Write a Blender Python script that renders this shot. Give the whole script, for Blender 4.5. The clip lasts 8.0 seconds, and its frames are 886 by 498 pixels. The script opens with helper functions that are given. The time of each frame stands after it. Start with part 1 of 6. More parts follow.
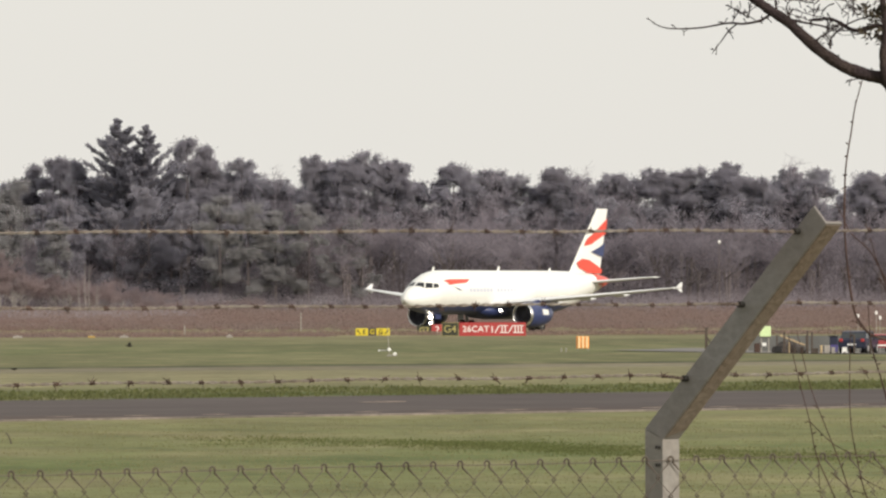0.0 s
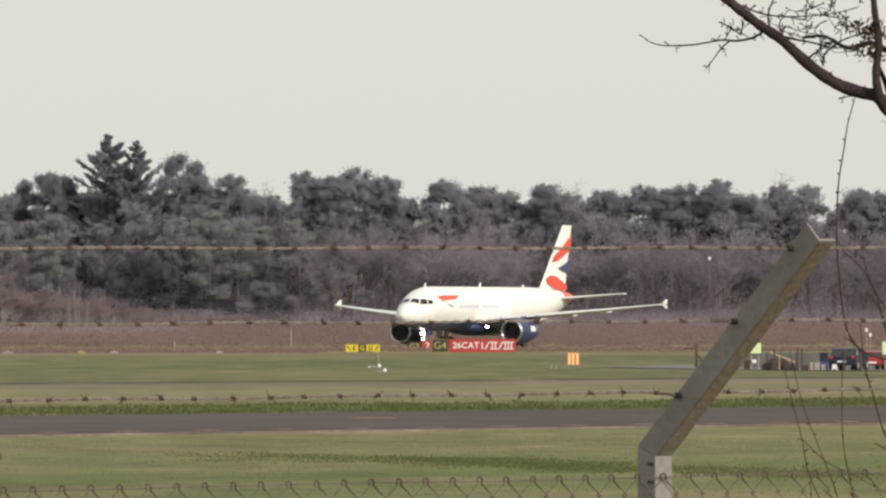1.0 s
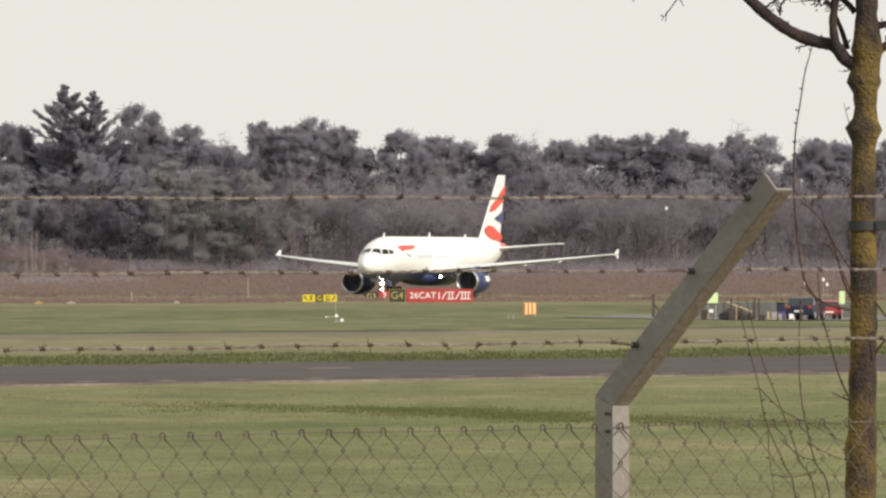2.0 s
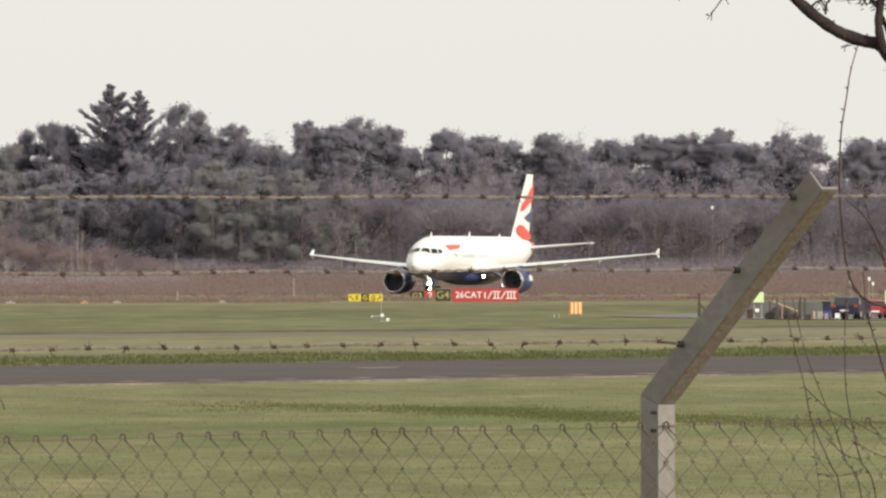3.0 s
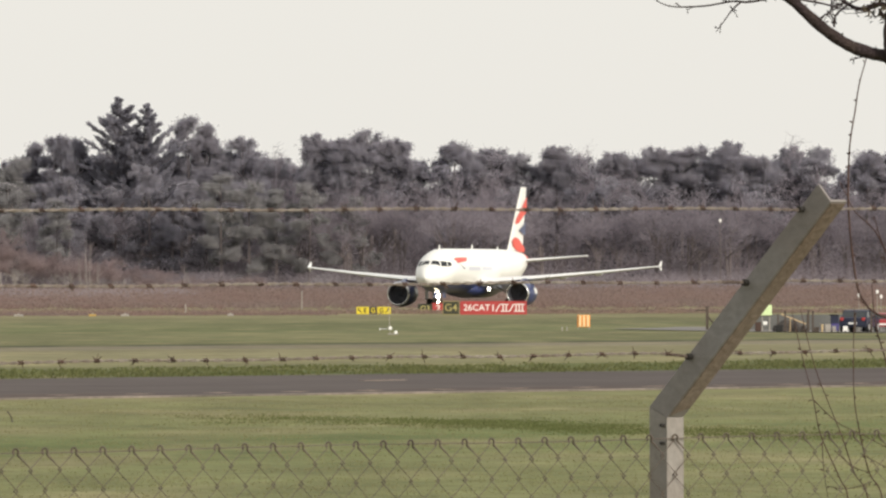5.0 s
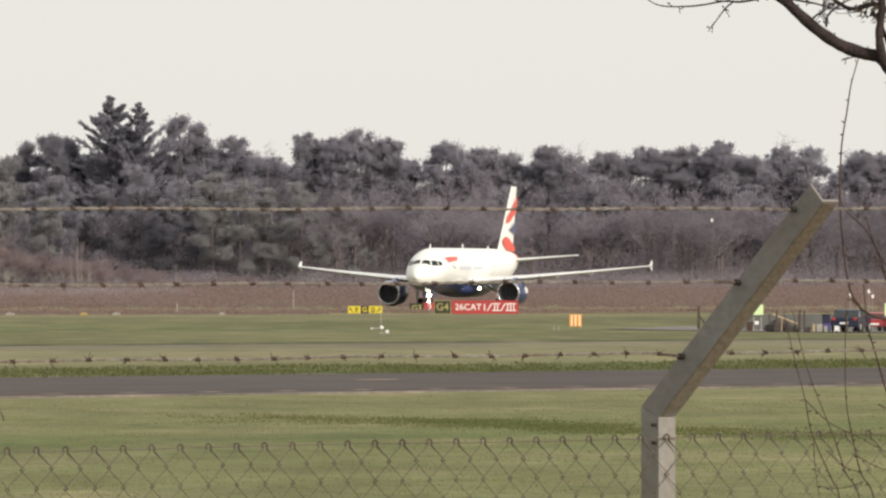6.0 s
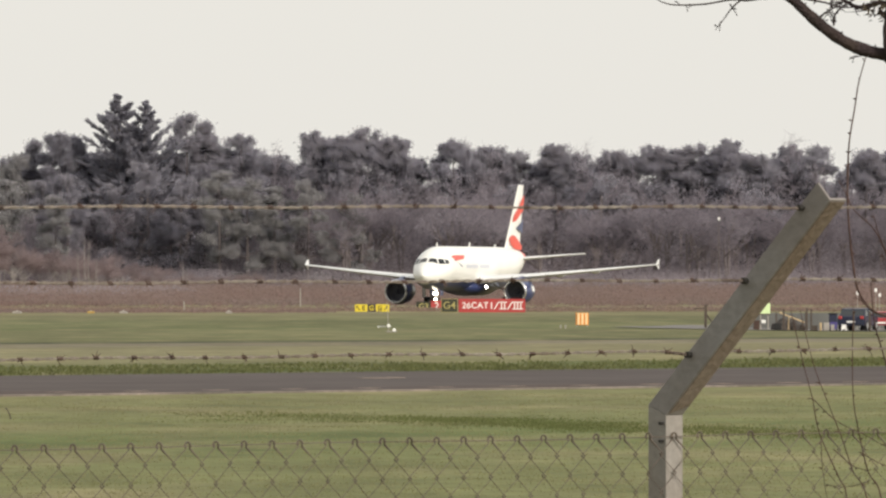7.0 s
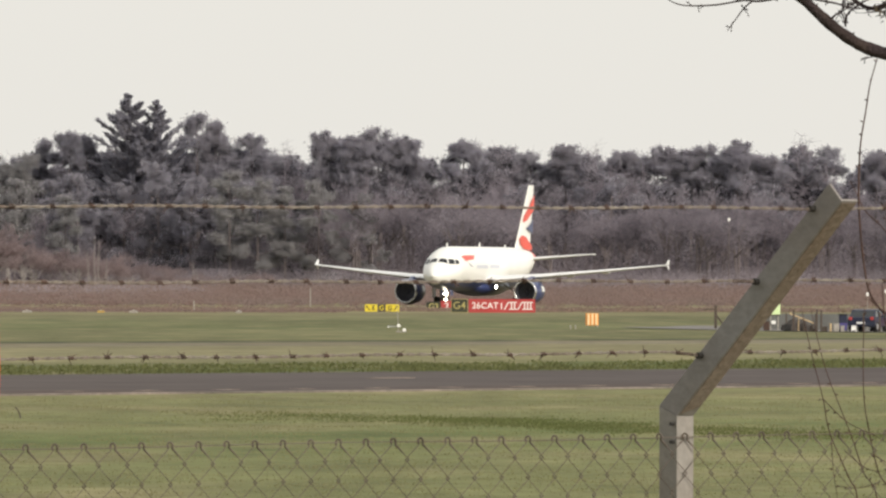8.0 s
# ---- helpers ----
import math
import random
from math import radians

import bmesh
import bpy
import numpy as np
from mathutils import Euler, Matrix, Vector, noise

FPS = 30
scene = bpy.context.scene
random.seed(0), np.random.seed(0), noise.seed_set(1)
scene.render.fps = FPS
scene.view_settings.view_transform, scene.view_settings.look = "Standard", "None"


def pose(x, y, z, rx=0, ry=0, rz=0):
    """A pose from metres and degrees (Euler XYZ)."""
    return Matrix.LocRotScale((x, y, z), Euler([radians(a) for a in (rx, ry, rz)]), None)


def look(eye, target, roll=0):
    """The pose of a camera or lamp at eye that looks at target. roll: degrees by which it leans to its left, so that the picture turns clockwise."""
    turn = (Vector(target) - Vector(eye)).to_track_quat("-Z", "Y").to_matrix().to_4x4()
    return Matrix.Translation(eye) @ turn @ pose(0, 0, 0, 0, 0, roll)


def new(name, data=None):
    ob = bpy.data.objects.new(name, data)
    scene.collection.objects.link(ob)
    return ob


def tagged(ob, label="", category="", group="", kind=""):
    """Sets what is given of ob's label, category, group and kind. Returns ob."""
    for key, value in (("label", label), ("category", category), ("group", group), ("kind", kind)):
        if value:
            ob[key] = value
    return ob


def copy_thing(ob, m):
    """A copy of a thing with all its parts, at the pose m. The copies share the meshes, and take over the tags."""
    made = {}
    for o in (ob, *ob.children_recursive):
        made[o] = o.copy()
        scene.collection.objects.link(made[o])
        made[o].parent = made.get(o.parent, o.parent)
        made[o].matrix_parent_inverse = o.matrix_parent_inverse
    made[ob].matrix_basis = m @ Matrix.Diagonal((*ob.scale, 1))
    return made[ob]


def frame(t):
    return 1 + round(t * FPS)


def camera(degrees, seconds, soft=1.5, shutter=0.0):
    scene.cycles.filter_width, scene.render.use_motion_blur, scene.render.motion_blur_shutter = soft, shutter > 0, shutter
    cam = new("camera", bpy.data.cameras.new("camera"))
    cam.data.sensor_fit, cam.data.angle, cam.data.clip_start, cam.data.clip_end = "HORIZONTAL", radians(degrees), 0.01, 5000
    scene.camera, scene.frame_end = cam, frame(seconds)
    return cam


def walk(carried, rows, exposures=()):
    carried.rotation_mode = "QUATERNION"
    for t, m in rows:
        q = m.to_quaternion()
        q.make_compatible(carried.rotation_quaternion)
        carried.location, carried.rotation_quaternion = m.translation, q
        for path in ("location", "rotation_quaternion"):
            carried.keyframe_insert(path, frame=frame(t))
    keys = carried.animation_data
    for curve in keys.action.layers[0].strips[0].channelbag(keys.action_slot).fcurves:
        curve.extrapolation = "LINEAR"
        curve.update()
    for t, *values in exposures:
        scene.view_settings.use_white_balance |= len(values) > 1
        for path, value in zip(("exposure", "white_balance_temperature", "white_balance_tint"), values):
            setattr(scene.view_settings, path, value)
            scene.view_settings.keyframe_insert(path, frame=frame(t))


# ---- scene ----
# ---- camera ----
cam = camera(5.04, 8.0, soft=2.4)


def held(ex, ez, yaw, pitch, roll):
    """Hand-held telephoto pose: small shifts of the eye in metres, angles in degrees."""
    return pose(ex, 0, 2.2 + ez, 90 + pitch, 0, yaw) @ pose(0, 0, 0, 0, 0, roll)


walk(cam, [
    (0.0, held(0.0085, 0.0013, 0.0030, 0.3409, -0.15)),
    (0.2, held(0.0082, 0.0012, 0.1520, 0.3950, -0.10)),
    (0.3, held(0.0080, 0.0011, 0.2540, 0.4330, -0.07)),
    (0.5, held(0.0073, 0.0010, 0.2428, 0.4751, -0.04)),
    (1.0, held(0.0031, 0.0016, -0.0530, 0.4338, -0.04)),
    (1.5, held(0.0024, 0.0013, -0.2604, 0.2488, -0.10)),
    (1.7, held(0.0024, 0.0012, -0.3200, 0.1900, -0.10)),
    (2.8, held(0.0028, 0.0006, -0.0955, 0.1235, -0.12)),
    (3.0, held(0.0029, 0.0004, -0.0374, 0.1464, -0.12)),
    (3.5, held(0.0033, 0.0010, 0.0491, 0.2075, -0.06)),
    (4.0, held(0.0028, 0.0004, 0.0775, 0.2336, -0.03)),
    (4.5, held(0.0028, 0.0004, 0.0618, 0.2268, -0.07)),
    (5.0, held(0.0015, 0.0000, 0.0083, 0.2192, -0.11)),
    (5.2, held(0.0014, 0.0001, -0.0175, 0.2190, -0.10)),
    (6.3, held(0.0007, 0.0003, -0.0330, 0.2145, -0.03)),
    (6.5, held(0.0006, 0.0004, -0.0254, 0.2147, -0.03)),
    (7.0, held(0.0000, 0.0000, 0.0000, 0.2060, 0.00)),
    (7.5, held(-0.0013, 0.0004, 0.0345, 0.2060, 0.09)),
    (8.0, held(-0.0024, 0.0000, 0.0574, 0.2067, 0.13)),
], exposures=[(0.0, -0.08), (0.5, -0.15), (1.0, -0.20), (1.5, -0.09), (3.0, 0.0), (5.0, 0.0), (6.5, -0.04), (8.0, -0.04)])

# ---- world, sun, exposure ----
SUN = Vector((0.66, -0.64, 0.48)).normalized()
world = bpy.data.worlds.new("world")
scene.world = world
world.use_nodes = True
wn, wl = world.node_tree.nodes, world.node_tree.links
sky = wn.new("ShaderNodeTexSky")
sky.sky_type = "NISHITA"
sky.sun_disc = False
sky.sun_elevation = math.asin(SUN.z)
sky.sun_rotation = math.atan2(SUN.x, SUN.y)
sky.air_density, sky.dust_density, sky.ozone_density = 1.0, 4.0, 1.0
veil = wn.new("ShaderNodeMixRGB")
veil.inputs[0].default_value = 0.8
veil.inputs[2].default_value = (10.3, 10.0, 9.3, 1)      # thin high cloud over the whole sky
bg = wn["Background"]
wl.new(sky.outputs[0], veil.inputs[1])
wl.new(veil.outputs[0], bg.inputs[0])
bg.inputs[1].default_value = 0.1

sun = new("sun", bpy.data.lights.new("sun", "SUN"))
sun.data.energy, sun.data.angle, sun.data.color = 3.9, radians(14.0), (1.0, 0.92, 0.80)
sun.matrix_world = look(SUN * 50, (0, 0, 0))


# ---- materials ----
def material(name, colour, rough=0.8, metal=0.0, vary=0.15, scale=3.0, fine=40.0, bump=0.0, second=None, coords="Object", stretch=None, island=0.0, spec=0.5, through_light=0.0, sheer=0.0):
    """Procedural surface: base colour with broad and fine variation, optional second tone and relief."""
    m = bpy.data.materials.new(name)
    m.use_nodes = True
    n, l = m.node_tree.nodes, m.node_tree.links
    b = n["Principled BSDF"]
    b.inputs["Roughness"].default_value, b.inputs["Metallic"].default_value = rough, metal
    b.inputs["Specular IOR Level"].default_value = spec
    tc = n.new("ShaderNodeTexCoord")
    src = tc.outputs[coords]
    if stretch:
        mp = n.new("ShaderNodeMapping")
        mp.inputs["Scale"].default_value = stretch
        l.new(src, mp.inputs[0])
        src = mp.outputs[0]
    big, small = n.new("ShaderNodeTexNoise"), n.new("ShaderNodeTexNoise")
    for tex, s in ((big, scale), (small, fine)):
        tex.inputs["Scale"].default_value = s
        tex.inputs["Detail"].default_value = 4
        l.new(src, tex.inputs["Vector"])
    mix = n.new("ShaderNodeMixRGB")
    c2 = second or tuple(c * (1 - 1.6 * vary) for c in colour)
    mix.inputs[1].default_value, mix.inputs[2].default_value = (*colour, 1), (*c2, 1)
    ramp = n.new("ShaderNodeMapRange")
    ramp.inputs["From Min"].default_value, ramp.inputs["From Max"].default_value = 0.38, 0.64
    l.new(big.outputs["Fac"], ramp.inputs["Value"])
    l.new(ramp.outputs[0], mix.inputs[0])
    val = n.new("ShaderNodeMapRange")
    val.inputs["From Min"].default_value, val.inputs["From Max"].default_value = 0.3, 0.7
    val.inputs["To Min"].default_value, val.inputs["To Max"].default_value = 1 - vary, 1 + vary
    l.new(small.outputs["Fac"], val.inputs["Value"])
    hsv = n.new("ShaderNodeHueSaturation")
    l.new(mix.outputs[0], hsv.inputs["Color"])
    last = val.outputs[0]
    if island:
        geo, mul = n.new("ShaderNodeNewGeometry"), n.new("ShaderNodeMath")
        rng = n.new("ShaderNodeMapRange")
        rng.inputs["To Min"].default_value, rng.inputs["To Max"].default_value = 1 - island, 1 + island
        l.new(geo.outputs["Random Per Island"], rng.inputs["Value"])
        mul.operation = "MULTIPLY"
        l.new(last, mul.inputs[0]), l.new(rng.outputs[0], mul.inputs[1])
        last = mul.outputs[0]
    l.new(last, hsv.inputs["Value"])
    l.new(hsv.outputs[0], b.inputs["Base Color"])
    if through_light:
        tr, mx = n.new("ShaderNodeBsdfTranslucent"), n.new("ShaderNodeMixShader")
        mx.inputs[0].default_value = through_light
        l.new(hsv.outputs[0], tr.inputs["Color"])
        l.new(b.outputs[0], mx.inputs[1]), l.new(tr.outputs[0], mx.inputs[2])
        last_shader = mx
        if sheer:
            # sprays of needles and twigs are mostly gaps, and this lifts shadows like haze
            gap, my = n.new("ShaderNodeBsdfTransparent"), n.new("ShaderNodeMixShader")
            my.inputs[0].default_value = sheer
            l.new(mx.outputs[0], my.inputs[1]), l.new(gap.outputs[0], my.inputs[2])
            last_shader = my
        l.new(last_shader.outputs[0], n["Material Output"].inputs["Surface"])
    if bump:
        bp = n.new("ShaderNodeBump")
        bp.inputs["Strength"].default_value, bp.inputs["Distance"].default_value = bump, 0.02
        l.new(small.outputs["Fac"], bp.inputs["Height"])
        l.new(bp.outputs[0], b.inputs["Normal"])
    return m


def glowing(name, colour, strength):
    m = bpy.data.materials.new(name)
    m.use_nodes = True
    b = m.node_tree.nodes["Principled BSDF"]
    b.inputs["Base Color"].default_value = (*colour, 1)
    b.inputs["Emission Color"].default_value = (*colour, 1)
    b.inputs["Emission Strength"].default_value = strength
    return m


M_ASPHALT = material("asphalt", (0.068, 0.056, 0.054), 0.95, vary=0.16, scale=0.12, fine=0.9, second=(0.088, 0.074, 0.071), spec=0.15)
M_PAINT_LINE = material("worn_line_paint", (0.36, 0.28, 0.21), 0.7, vary=0.3, scale=0.6, fine=6)
M_GALV = material("galvanised_steel", (0.235, 0.220, 0.205), 0.7, 0.1, vary=0.10, scale=6, fine=60, second=(0.200, 0.178, 0.158), bump=0.15)
M_ARM = material("weathered_steel", (0.218, 0.208, 0.205), 0.75, 0.1, vary=0.10, scale=5, fine=50, second=(0.186, 0.168, 0.158), bump=0.15)
M_BROWN_FILM = material("brown_film", (0.158, 0.120, 0.095), 0.85, 0.0, vary=0.14, scale=6, fine=70, second=(0.186, 0.150, 0.124), bump=0.2)
M_WIRE = material("weathered_wire", (0.235, 0.208, 0.180), 0.6, 0.3, vary=0.3, scale=9, fine=120, second=(0.130, 0.098, 0.080))
M_RUST = material("rusty_barb", (0.085, 0.05, 0.038), 0.8, 0.2, vary=0.3, scale=20, fine=150)
M_MESH = material("mesh_wire", (0.128, 0.104, 0.082), 0.65, 0.2, vary=0.25, scale=5, fine=90, second=(0.085, 0.064, 0.052))
M_BOLT = material("dark_bolt", (0.03, 0.027, 0.025), 0.7, 0.4)
M_ORANGE_SHEET = material("orange_plastic_sheet", (0.92, 0.115, 0.032), 0.5, vary=0.08, scale=8, fine=60)
M_WHITE = material("white_aircraft_paint", (0.745, 0.75, 0.725), 0.30, vary=0.03, scale=0.4, fine=3)
M_NAVY = material("navy_aircraft_paint", (0.034, 0.047, 0.125), 0.3, vary=0.08, scale=0.5, fine=4)
M_RED = material("red_aircraft_paint", (0.62, 0.07, 0.045), 0.35, vary=0.05, scale=0.6, fine=5)
M_WING = material("grey_wing_paint", (0.66, 0.67, 0.68), 0.4, vary=0.05, scale=0.5, fine=4)
M_SILVER = material("bare_inlet_metal", (0.72, 0.72, 0.72), 0.25, 1.0, vary=0.05)
# inlet and fan colours are lifted a little to carry distance haze
M_DARK = material("hazed_dark_opening", (0.062, 0.064, 0.078), 0.6, vary=0.1)
M_GLASSY = material("cockpit_glass", (0.012, 0.014, 0.018), 0.08, vary=0.05)
M_TYRE = material("tyre_rubber", (0.02, 0.02, 0.02), 0.9, vary=0.15)
M_STRUT = material("gear_steel", (0.45, 0.45, 0.45), 0.4, 0.6, vary=0.1)
M_SIGN_DIM = material("faded_yellow_legend", (0.40, 0.35, 0.13), 0.6, vary=0.08)
M_FAN = material("hazed_fan_blade", (0.09, 0.09, 0.105), 0.5, 0.4, vary=0.1)
M_TUFT_DARK = material("uncut_green_grass", (0.128, 0.140, 0.058), 0.95, vary=0.2, scale=0.2, fine=3, second=(0.146, 0.150, 0.070), island=0.12, spec=0.1, through_light=0.5)
M_TUFT_FIELD = material("short_field_grass", (0.205, 0.208, 0.102), 0.95, vary=0.15, scale=0.5, fine=4, second=(0.250, 0.228, 0.130), island=0.10, spec=0.1, through_light=0.5)
M_TUFT_LINE = material("uncut_field_grass", (0.130, 0.150, 0.058), 0.95, vary=0.2, scale=0.2, fine=3, second=(0.150, 0.155, 0.070), island=0.12, spec=0.1, through_light=0.5)
M_LETTER_GREY = material("blue_grey_title_paint", (0.50, 0.53, 0.62), 0.4, vary=0.05)
M_SIGN_RED = material("red_sign_face", (0.40, 0.045, 0.045), 0.6, vary=0.08, scale=1.5, fine=20)
M_SIGN_WHITE = material("white_sign_legend", (0.80, 0.78, 0.76), 0.5, vary=0.04)
M_SIGN_BLACK = material("black_sign_face", (0.03, 0.032, 0.02), 0.5, vary=0.1)
M_SIGN_YELLOW = material("yellow_sign_face", (0.70, 0.56, 0.035), 0.55, vary=0.08, scale=2, fine=20)
M_LAMP = glowing("landing_light_glow", (1.0, 0.90, 0.70), 40)
M_LAMP_SMALL = glowing("wing_light_glow", (1.0, 0.90, 0.80), 25)
# far foliage: distance haze is put into these pale, greyed base colours
M_PINE = material("hazed_pine_needles", (0.335, 0.326, 0.382), 0.9, vary=0.06, scale=0.12, fine=0.8, second=(0.352, 0.338, 0.380), island=0.06, spec=0.05, through_light=0.5, sheer=0.68)
M_OLIVE = material("hazed_olive_leaves", (0.330, 0.326, 0.334), 0.9, vary=0.06, scale=0.12, fine=0.8, second=(0.344, 0.334, 0.352), island=0.06, spec=0.05, through_light=0.5, sheer=0.68)
M_CYPRESS = material("hazed_cypress_needles", (0.300, 0.296, 0.345), 0.9, vary=0.06, scale=0.15, fine=1.0, island=0.06, spec=0.05, through_light=0.5, sheer=0.42)
M_TWIG = material("hazed_bare_twigs", (0.368, 0.334, 0.376), 0.9, vary=0.06, scale=0.10, fine=1.5, second=(0.344, 0.316, 0.356), island=0.06, spec=0.05, through_light=0.5, sheer=0.5)
M_SCRUB = material("hazed_scrub_twigs", (0.375, 0.334, 0.372), 0.95, vary=0.06, scale=0.08, fine=1.0, second=(0.355, 0.320, 0.358), island=0.05, spec=0.05, through_light=0.5, sheer=0.45)
M_TWIG_RED = material("hazed_reddish_twigs", (0.366, 0.296, 0.304), 0.9, vary=0.06, scale=0.15, fine=1.5, second=(0.336, 0.282, 0.292), island=0.06, spec=0.05, through_light=0.5, sheer=0.4)
M_BARK = material("far_bark", (0.155, 0.134, 0.134), 0.9, vary=0.15, scale=0.6, fine=5, spec=0.05)
M_BIRCH = material("birch_bark", (0.28, 0.255, 0.248), 0.85, vary=0.25, scale=0.8, fine=6)
M_BRACKEN = material("dead_bracken", (0.250, 0.176, 0.164), 0.95, vary=0.08, scale=0.03, fine=0.4, second=(0.256, 0.200, 0.190), island=0.05, spec=0.05, through_light=0.5, sheer=0.35)
M_STRAW = material("dry_tall_grass", (0.262, 0.188, 0.160), 0.95, vary=0.15, scale=0.05, fine=0.8, second=(0.215, 0.172, 0.125), island=0.12, spec=0.1, through_light=0.4)
M_NEARBARK = material("young_tree_bark", (0.050, 0.039, 0.034), 0.95, vary=0.3, scale=8, fine=120, bump=0.7, second=(0.200, 0.136, 0.036), spec=0.15)
# limb bark darkened to the tone it shows against a bright sky
M_BRANCH = material("backlit_branch_bark", (0.034, 0.025, 0.028), 0.9, vary=0.3, scale=18, fine=140, bump=0.5, second=(0.050, 0.037, 0.034), spec=0.15)
M_SHOOT = material("thin_shoot_bark", (0.078, 0.046, 0.038), 0.85, vary=0.25, scale=20, fine=150, spec=0.2)
M_STRAP = material("black_rubber_strap", (0.02, 0.02, 0.02), 0.7, vary=0.1)
M_LEAFBUD = material("dry_leaf_tuft", (0.075, 0.058, 0.034), 0.9, vary=0.3, scale=30, fine=100, island=0.3)


# ---- mesh helpers ----
def part(name, bm, mat, parent=None, label="", smooth=False):
    """Links a bmesh as one mesh object under a thing or a part."""
    me = bpy.data.meshes.new(name)
    bm.normal_update()
    bm.to_mesh(me)
    bm.free()
    return mesh_part(name, me, mat, parent, label, smooth)


def mesh_part(name, me, mat, parent=None, label="", smooth=False):
    if smooth:
        me.polygons.foreach_set("use_smooth", [True] * len(me.polygons))
    me.materials.append(mat)
    ob = new(name, me)
    ob.parent = parent
    if label:
        tagged(ob, label)
    return ob


def arrays_mesh(name, verts, faces):
    me = bpy.data.meshes.new(name)
    me.from_pydata([tuple(v) for v in verts], [], [tuple(f) for f in faces])
    me.update()
    return me


def thing(name, label, category, m=None, group="", kind=""):
    ob = new(name)
    ob.empty_display_size = 0.3
    if m is not None:
        ob.matrix_basis = m
    return tagged(ob, label, category, group, kind)


def box(bm, x0, x1, y0, y1, z0, z1, bevel=0.0):
    r = bmesh.ops.create_cube(bm, size=1)
    for v in r["verts"]:
        v.co = Vector((x0 + (v.co.x + 0.5) * (x1 - x0), y0 + (v.co.y + 0.5) * (y1 - y0), z0 + (v.co.z + 0.5) * (z1 - z0)))
    if bevel:
        es = list({e for v in r["verts"] for e in v.link_edges})
        bmesh.ops.bevel(bm, geom=es, offset=bevel, segments=1, affect="EDGES")
    return bm


def boxed(*a, **k):
    return box(bmesh.new(), *a, **k)


def tube(bm, pts, radii, sides=6, caps=True):
    """A round tapered tube through points."""
    pts = [Vector(p) for p in pts]
    rings = []
    side = None
    for i, p in enumerate(pts):
        d = (pts[min(i + 1, len(pts) - 1)] - pts[max(i - 1, 0)]).normalized()
        if side is None:
            side = d.orthogonal().normalized()
        else:
            side = (side - d * side.dot(d)).normalized()
        up = d.cross(side)
        r = radii[i] if hasattr(radii, "__len__") else radii
        rings.append([bm.verts.new(p + (side * math.cos(a) + up * math.sin(a)) * r) for a in (2 * math.pi * k / sides for k in range(sides))])
    for a, b in zip(rings, rings[1:]):
        for k in range(sides):
            bm.faces.new((a[k], a[(k + 1) % sides], b[(k + 1) % sides], b[k]))
    if caps and sides > 2:
        bm.faces.new(rings[0][::-1])
        bm.faces.new(rings[-1])
    return bm


def lathe_x(bm, rows, sides=24, cy=0.0):
    """Rings round the x axis: rows of (x, half width, half height, centre z)."""
    rings = []
    for x, w, h, cz in rows:
        rings.append([bm.verts.new((x, cy + w * math.sin(2 * math.pi * k / sides), cz + h * math.cos(2 * math.pi * k / sides))) for k in range(sides)])
    for a, b in zip(rings, rings[1:]):
        for k in range(sides):
            bm.faces.new((a[k], a[(k + 1) % sides], b[(k + 1) % sides], b[k]))
    return rings


def plate(bm, outline, thick, place):
    """A flat outline [(a, b)...] of some thickness; place(a, b, c) gives the point."""
    top = [bm.verts.new(place(a, b, thick / 2)) for a, b in outline]
    low = [bm.verts.new(place(a, b, -thick / 2)) for a, b in outline]
    bm.faces.new(top)
    bm.faces.new(low[::-1])
    n = len(outline)
    for i in range(n):
        bm.faces.new((top[i], low[i], low[(i + 1) % n], top[(i + 1) % n]))
    return bm


def lettering(name, text, size, mat, parent, m, bold=0.0, spacing=1.0):
    """Raised lettering in the built-in font, as a mesh, in the xz plane of its parent."""
    cu = bpy.data.curves.new(name, "FONT")
    cu.body, cu.size, cu.extrude, cu.offset = text, size, 0.01, bold
    cu.space_character = spacing
    cu.align_x, cu.align_y = "CENTER", "CENTER"
    tmp = new(name + "_source", cu)
    me = bpy.data.meshes.new_from_object(tmp.evaluated_get(bpy.context.evaluated_depsgraph_get()))
    bpy.data.objects.remove(tmp)
    me.transform(m @ pose(0, 0, 0, 90, 0, 0))
    return mesh_part(name, me, mat, parent)


